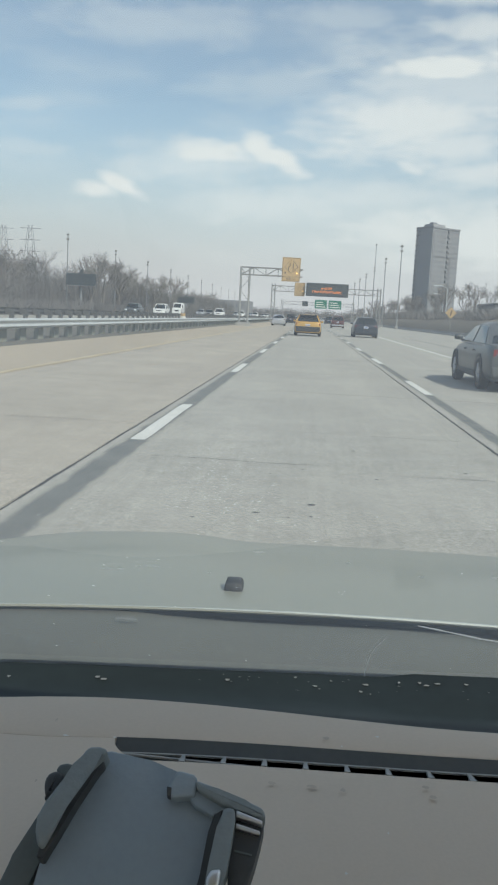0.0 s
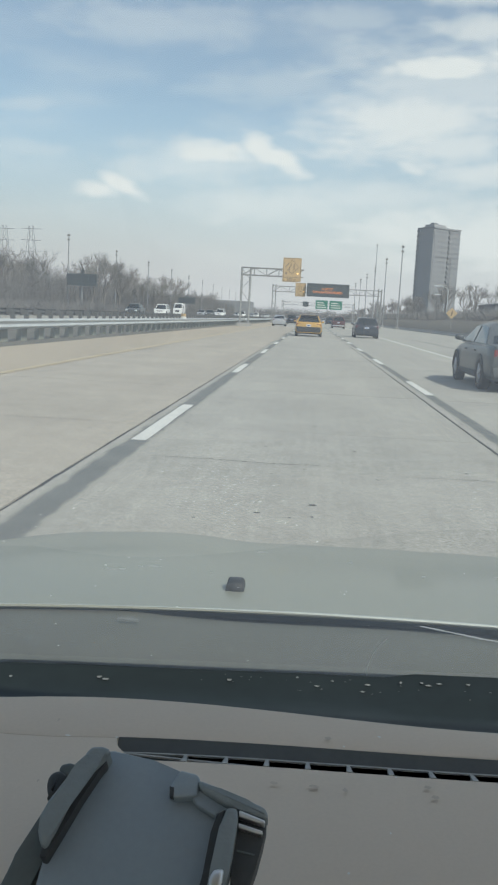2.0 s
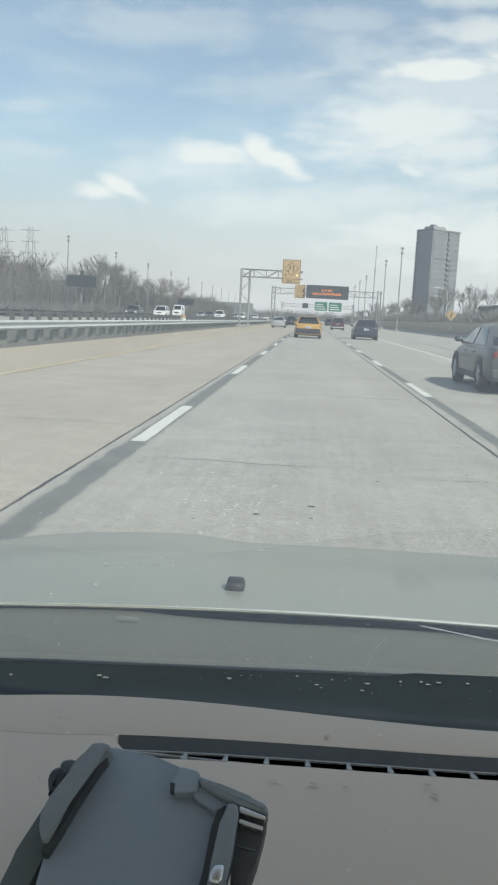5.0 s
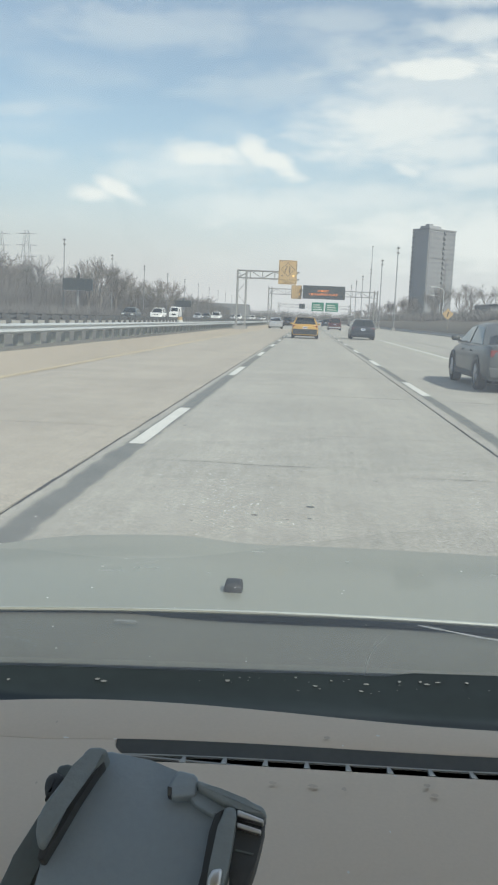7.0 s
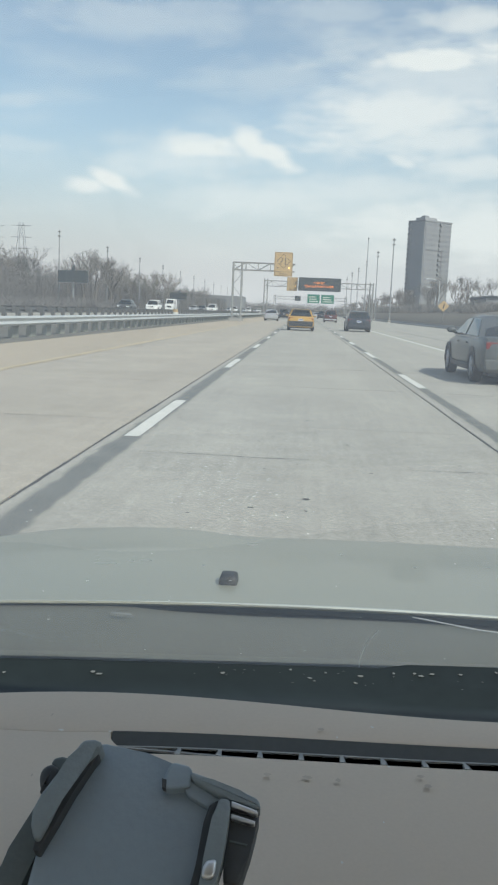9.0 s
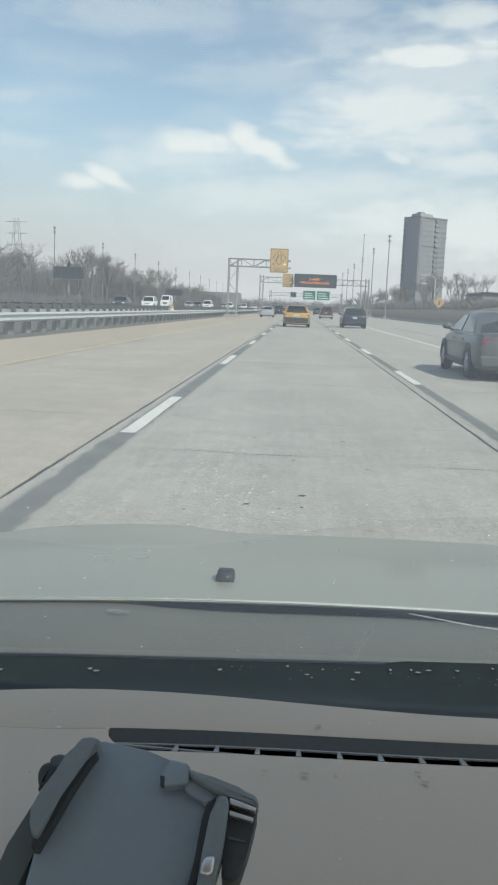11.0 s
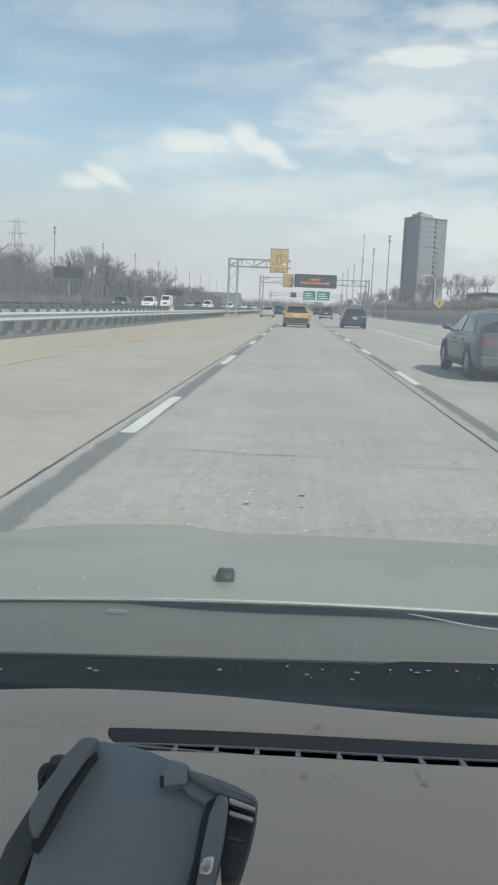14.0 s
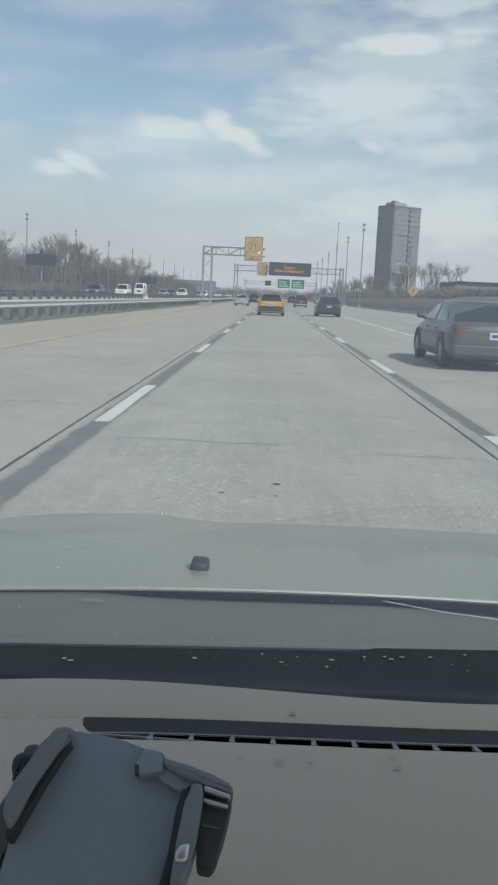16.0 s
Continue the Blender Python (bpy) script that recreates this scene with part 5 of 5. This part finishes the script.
for k in range(26):
    x, y = r.uniform(-0.10, 0.19), 0.684 + r.gauss(0.0, 0.006)
    blot(bm, r, x, y, strip_top, r.uniform(0.0004, 0.0014), r.uniform(0.0003, 0.0009), 6)
part("dirt_fleck", bm, M_FLECK, strip, "small pale flecks", kind="stuff")
# a trail of flecks on the cowl
bm = bmesh.new()
for x, y, w in ((-0.2519, 0.7299, 0.0022), (-0.2442, 0.7284, 0.0016), (-0.2362, 0.7256, 0.0020), (-0.2305, 0.7238, 0.0026), (-0.2212, 0.7199, 0.0026), (-0.2212, 0.7133, 0.0018), (-0.192, 0.7234, 0.0020), (-0.118, 0.714, 0.0012), (-0.108, 0.718, 0.0010), (-0.095, 0.713, 0.0014), (-0.085, 0.722, 0.0010), (0.07, 0.775, 0.0016)):
    blot(bm, r, x, y, 0.9496, w, 0.0022, 7)
part("dirt_fleck", bm, M_FLECK, cowl, "small pale flecks", kind="stuff")
# flecks and an arc-shaped scratch on the windshield
bm = bmesh.new()
for x, f, w in ((-0.1417, 0.2199, 0.0060), (-0.133, 0.2205, 0.003), (-0.1196, 0.2264, 0.0022), (-0.1097, 0.228, 0.0050), (-0.0342, 0.2624, 0.0040), (0.1376, 0.2341, 0.0026), (-0.0687, 0.2203, 0.0012), (0.03, 0.25, 0.0014), (0.085, 0.23, 0.0016)):
    c = Vector(screen_point(x, f)) + Vector((0, -0.0014, -0.0014))
    bm.faces.new([bm.verts.new(c + Vector((w * math.cos(a), -0.0005 * math.sin(a), 0.0005 * math.sin(a) + 0.04 * w * math.cos(a)))) for a in (0.1, 0.9, 2.2, 3.3, 4.1, 5.4)])
part("glass_fleck", bm, M_GLASS_MARK, screen, "pale smeared flecks on the glass", kind="stuff")
bm = bmesh.new()
arc = [(0.0719, 0.0982), (0.0663, 0.0768), (0.0642, 0.062), (0.0633, 0.047), (0.0627, 0.030), (0.0627, 0.019), (0.0640, 0.003)]
loft(bm, [[Vector(screen_point(x + d, f)) + Vector((0, -0.0014, -0.0014)) for d in (-0.0002, 0.0002)] for x, f in arc])
part("scratch", bm, M_GLASS_MARK, screen, "thin arc-shaped scratch in the glass")
bm = bmesh.new()
for x, y, w in ((-0.143, 0.5293, 0.0020), (-0.111, 0.5322, 0.0016), (0.0624, 0.5629, 0.0016), (0.0688, 0.5114, 0.0008), (0.0354, 0.4113, 0.0008), (0.0379, 0.5451, 0.0008), (-0.03, 0.47, 0.0005), (0.06, 0.45, 0.0005)):
    blot(bm, r, x, y, 0.9632, w, 0.0012, 7)
part("dust_crumb", bm, M_WHITE, dashboard, "pale crumbs of dust", kind="stuff")
bm = bmesh.new()
for x, y, w in ((0.0277, 0.5556, 0.0022), (-0.0062, 0.4927, 0.0026), (0.0177, 0.4926, 0.0034), (0.0869, 0.503, 0.0024), (0.0905, 0.4925, 0.0026), (0.0364, 0.4918, 0.0018), (-0.145, 0.473, 0.0007), (-0.155, 0.55, 0.0008)):
    blot(bm, r, x, y, 0.9629, w, 0.0022, 9)
part("dash_stain", bm, M_STAIN, dashboard, "small dark stains", kind="stuff")

# ---- phone holder on the dashboard ----
holder = thing("phone_holder", "blue-grey plastic phone holder with clamp arms on the dashboard", "phone holder")
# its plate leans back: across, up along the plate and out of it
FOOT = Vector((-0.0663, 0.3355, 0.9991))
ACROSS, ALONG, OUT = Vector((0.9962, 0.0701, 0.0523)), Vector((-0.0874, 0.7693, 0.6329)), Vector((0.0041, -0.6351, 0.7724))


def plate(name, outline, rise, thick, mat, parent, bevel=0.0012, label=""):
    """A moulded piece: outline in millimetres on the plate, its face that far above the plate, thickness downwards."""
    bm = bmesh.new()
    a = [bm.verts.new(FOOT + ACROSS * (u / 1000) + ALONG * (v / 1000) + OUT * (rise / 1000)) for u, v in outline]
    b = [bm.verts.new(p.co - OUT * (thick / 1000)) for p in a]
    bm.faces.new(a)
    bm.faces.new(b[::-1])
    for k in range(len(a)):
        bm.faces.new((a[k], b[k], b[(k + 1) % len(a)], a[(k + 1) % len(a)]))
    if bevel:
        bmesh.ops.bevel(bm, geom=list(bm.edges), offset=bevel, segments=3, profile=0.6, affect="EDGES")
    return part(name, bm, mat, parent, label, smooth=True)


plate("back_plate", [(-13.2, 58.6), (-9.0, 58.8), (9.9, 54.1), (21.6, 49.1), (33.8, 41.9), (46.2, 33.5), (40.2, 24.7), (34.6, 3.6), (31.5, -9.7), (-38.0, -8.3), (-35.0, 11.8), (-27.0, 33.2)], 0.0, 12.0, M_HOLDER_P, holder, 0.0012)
# side face: its shade is put into the darker colour
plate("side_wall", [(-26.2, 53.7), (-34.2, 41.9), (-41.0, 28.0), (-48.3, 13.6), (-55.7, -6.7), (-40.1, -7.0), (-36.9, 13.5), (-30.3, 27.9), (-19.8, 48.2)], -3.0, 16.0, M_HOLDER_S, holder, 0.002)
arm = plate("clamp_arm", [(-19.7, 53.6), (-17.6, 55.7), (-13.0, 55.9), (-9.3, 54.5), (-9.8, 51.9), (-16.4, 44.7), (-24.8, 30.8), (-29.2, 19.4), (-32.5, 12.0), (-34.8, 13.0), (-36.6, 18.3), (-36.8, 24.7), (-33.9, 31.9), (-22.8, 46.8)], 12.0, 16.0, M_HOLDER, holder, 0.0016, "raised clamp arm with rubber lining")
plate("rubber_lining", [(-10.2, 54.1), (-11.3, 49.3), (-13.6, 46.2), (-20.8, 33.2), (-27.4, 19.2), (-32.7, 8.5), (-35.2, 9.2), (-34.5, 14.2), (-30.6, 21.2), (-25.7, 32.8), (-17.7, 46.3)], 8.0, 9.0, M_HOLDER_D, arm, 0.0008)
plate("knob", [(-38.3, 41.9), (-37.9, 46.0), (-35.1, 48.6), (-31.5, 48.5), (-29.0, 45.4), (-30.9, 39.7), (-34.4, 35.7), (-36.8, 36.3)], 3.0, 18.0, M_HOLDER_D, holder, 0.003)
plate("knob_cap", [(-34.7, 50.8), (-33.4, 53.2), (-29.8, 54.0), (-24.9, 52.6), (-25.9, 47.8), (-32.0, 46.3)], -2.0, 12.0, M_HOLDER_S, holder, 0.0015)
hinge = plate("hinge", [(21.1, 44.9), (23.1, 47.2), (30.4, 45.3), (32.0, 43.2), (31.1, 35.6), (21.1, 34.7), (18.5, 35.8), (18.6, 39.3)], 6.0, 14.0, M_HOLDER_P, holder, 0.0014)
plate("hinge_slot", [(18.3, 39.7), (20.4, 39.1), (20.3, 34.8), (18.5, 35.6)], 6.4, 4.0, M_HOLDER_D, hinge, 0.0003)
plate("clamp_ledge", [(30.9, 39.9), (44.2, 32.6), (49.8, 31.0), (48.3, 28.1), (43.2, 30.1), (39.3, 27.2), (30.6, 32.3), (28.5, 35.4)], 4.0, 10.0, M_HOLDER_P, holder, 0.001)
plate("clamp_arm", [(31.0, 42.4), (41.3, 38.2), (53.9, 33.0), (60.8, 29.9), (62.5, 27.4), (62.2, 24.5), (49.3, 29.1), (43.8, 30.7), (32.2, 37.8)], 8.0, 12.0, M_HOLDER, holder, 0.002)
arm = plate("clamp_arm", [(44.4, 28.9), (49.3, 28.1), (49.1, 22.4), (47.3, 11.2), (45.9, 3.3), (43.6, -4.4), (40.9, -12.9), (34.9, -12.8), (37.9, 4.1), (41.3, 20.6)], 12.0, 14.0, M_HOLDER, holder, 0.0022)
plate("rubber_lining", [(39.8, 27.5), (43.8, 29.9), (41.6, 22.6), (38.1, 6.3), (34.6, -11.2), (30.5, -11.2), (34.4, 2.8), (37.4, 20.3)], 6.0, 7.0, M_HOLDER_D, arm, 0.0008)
# the highlight on the arm's end, added as a small chrome patch
plate("metal_catch", [(39.3, 2.8), (43.8, 3.2), (42.7, -3.8), (40.4, -5.1), (37.1, -4.2), (37.5, -0.3)], 13.6, 4.0, M_CHROME, arm, 0.0018, "chrome patch in place of the arm end's highlight")
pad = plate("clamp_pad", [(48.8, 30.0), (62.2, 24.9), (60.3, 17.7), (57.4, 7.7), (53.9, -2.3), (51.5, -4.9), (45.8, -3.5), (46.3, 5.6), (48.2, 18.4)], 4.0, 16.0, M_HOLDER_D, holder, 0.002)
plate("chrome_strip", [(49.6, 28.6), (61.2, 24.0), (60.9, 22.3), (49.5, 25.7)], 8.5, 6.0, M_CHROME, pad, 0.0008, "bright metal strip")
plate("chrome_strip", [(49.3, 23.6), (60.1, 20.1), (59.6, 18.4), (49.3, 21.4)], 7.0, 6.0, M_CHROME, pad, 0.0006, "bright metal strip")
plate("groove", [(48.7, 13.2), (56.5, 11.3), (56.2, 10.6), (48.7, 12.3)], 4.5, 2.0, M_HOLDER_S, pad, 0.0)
bm = bmesh.new()
rod(bm, (-0.0724, 0.3623, 1.0044), (-0.105, 0.43, 0.966), 0.010, 0.013, 12)
rod(bm, (-0.105, 0.43, 0.959), (-0.105, 0.43, 0.970), 0.024, 0.020, 20)
part("stem", bm, M_HOLDER_D, holder, smooth=True)

# ---- grit and cracks on the road ----
r = random.Random(31)
bm = bmesh.new()
for k in range(1150):
    cx, cy, sx, sy = ((-0.62, 6.9, 0.22, 0.9), (1.30, 7.0, 0.16, 0.9), (-0.6, 8.5, 0.3, 2.2), (-0.5, 6.2, 0.2, 0.5), (0.3, 9.5, 1.0, 2.5))[k % 5]
    x, y = r.gauss(cx, sx), r.gauss(cy, sy)
    if y < 3:
        continue
    w = r.uniform(0.0025, 0.0085) * (1 if k % 17 else 1.8)
    vs = [bm.verts.new((x + w * math.cos(a) * r.uniform(0.6, 1.2), y + w * 1.5 * math.sin(a) * r.uniform(0.6, 1.2), 0.0035 + w * 0.05)) for a in (0.2, 1.4, 2.6, 3.9, 5.2)]
    top = bm.verts.new((x, y, 0.0035 + w * 0.13))
    for i in range(5):
        bm.faces.new((vs[i], vs[(i + 1) % 5], top))
tagged(part("road_grit", bm, M_GRIT), "pale stone chips scattered on the worn concrete", "grit", kind="stuff")
bm = bmesh.new()
for k in range(150):
    x, y = r.uniform(-5, 5.5), 5 + 25 * r.random() ** 1.5
    w = r.uniform(0.008, 0.03)
    vs = [bm.verts.new((x + w * math.cos(a) * r.uniform(0.5, 1.3), y + w * math.sin(a) * r.uniform(0.5, 1.3), 0.0045)) for a in (0.2, 1.4, 2.6, 3.9, 5.2)]
    bm.faces.new(vs)
part("dark_spot", bm, M_JOINT, road, "small dark chips and stains", kind="stuff")


def crack(x0, x1, y, wide, seed):
    rows, x = [], x0
    while x < x1:
        f = (x - x0) / (x1 - x0)
        w = wide * (0.25 + 0.75 * math.sin(math.pi * f)) * (0.7 + 0.6 * noise.noise((x * 9, seed, 2)))
        c = y + 0.05 * noise.noise((x * 1.7, seed, 0)) + 0.018 * noise.noise((x * 7, seed, 4))
        rows.append([(x, c - w, 0.005), (x, c + w, 0.005)])
        x += 0.05
    return loft(bmesh.new(), rows)


for k, (x0, x1, y, wide) in enumerate(((-1.35, 0.35, 7.35, 0.010), (0.9, 1.85, 7.1, 0.008), (-4.9, -2.1, 9.4, 0.009), (-1.2, -0.1, 16.5, 0.02), (2.6, 5.0, 14.2, 0.015), (-0.6, 1.6, 27, 0.03), (-4.6, -2.4, 21, 0.025))):
    part("crack", crack(x0, x1, y, wide, k), M_JOINT, road, "wavy crack across the slab")

# ---- concrete slabs of the lanes ----
LANES = ((-5.25, LEFT_LINE - 0.235), (LEFT_LINE - 0.205, RIGHT_LINE - 0.265), (RIGHT_LINE - 0.235, 5.75))
for x0, x1 in LANES:
    w = x1 - x0
    first = None
    for k in range(24):
        y = -6 + 5.17 * k
        if first is None:
            bm = boxed(-w / 2, w / 2, 0.006, 5.158, -0.02, 0.0, 0.0)
            first = part("slab", bm, M_CONC_TAN if x0 < -5 else M_CONC, road)
            first.location = ((x0 + x1) / 2, y, 0)
        else:
            share(first, road, (x0 + x1) / 2, y, 0.0006 * (k % 3))
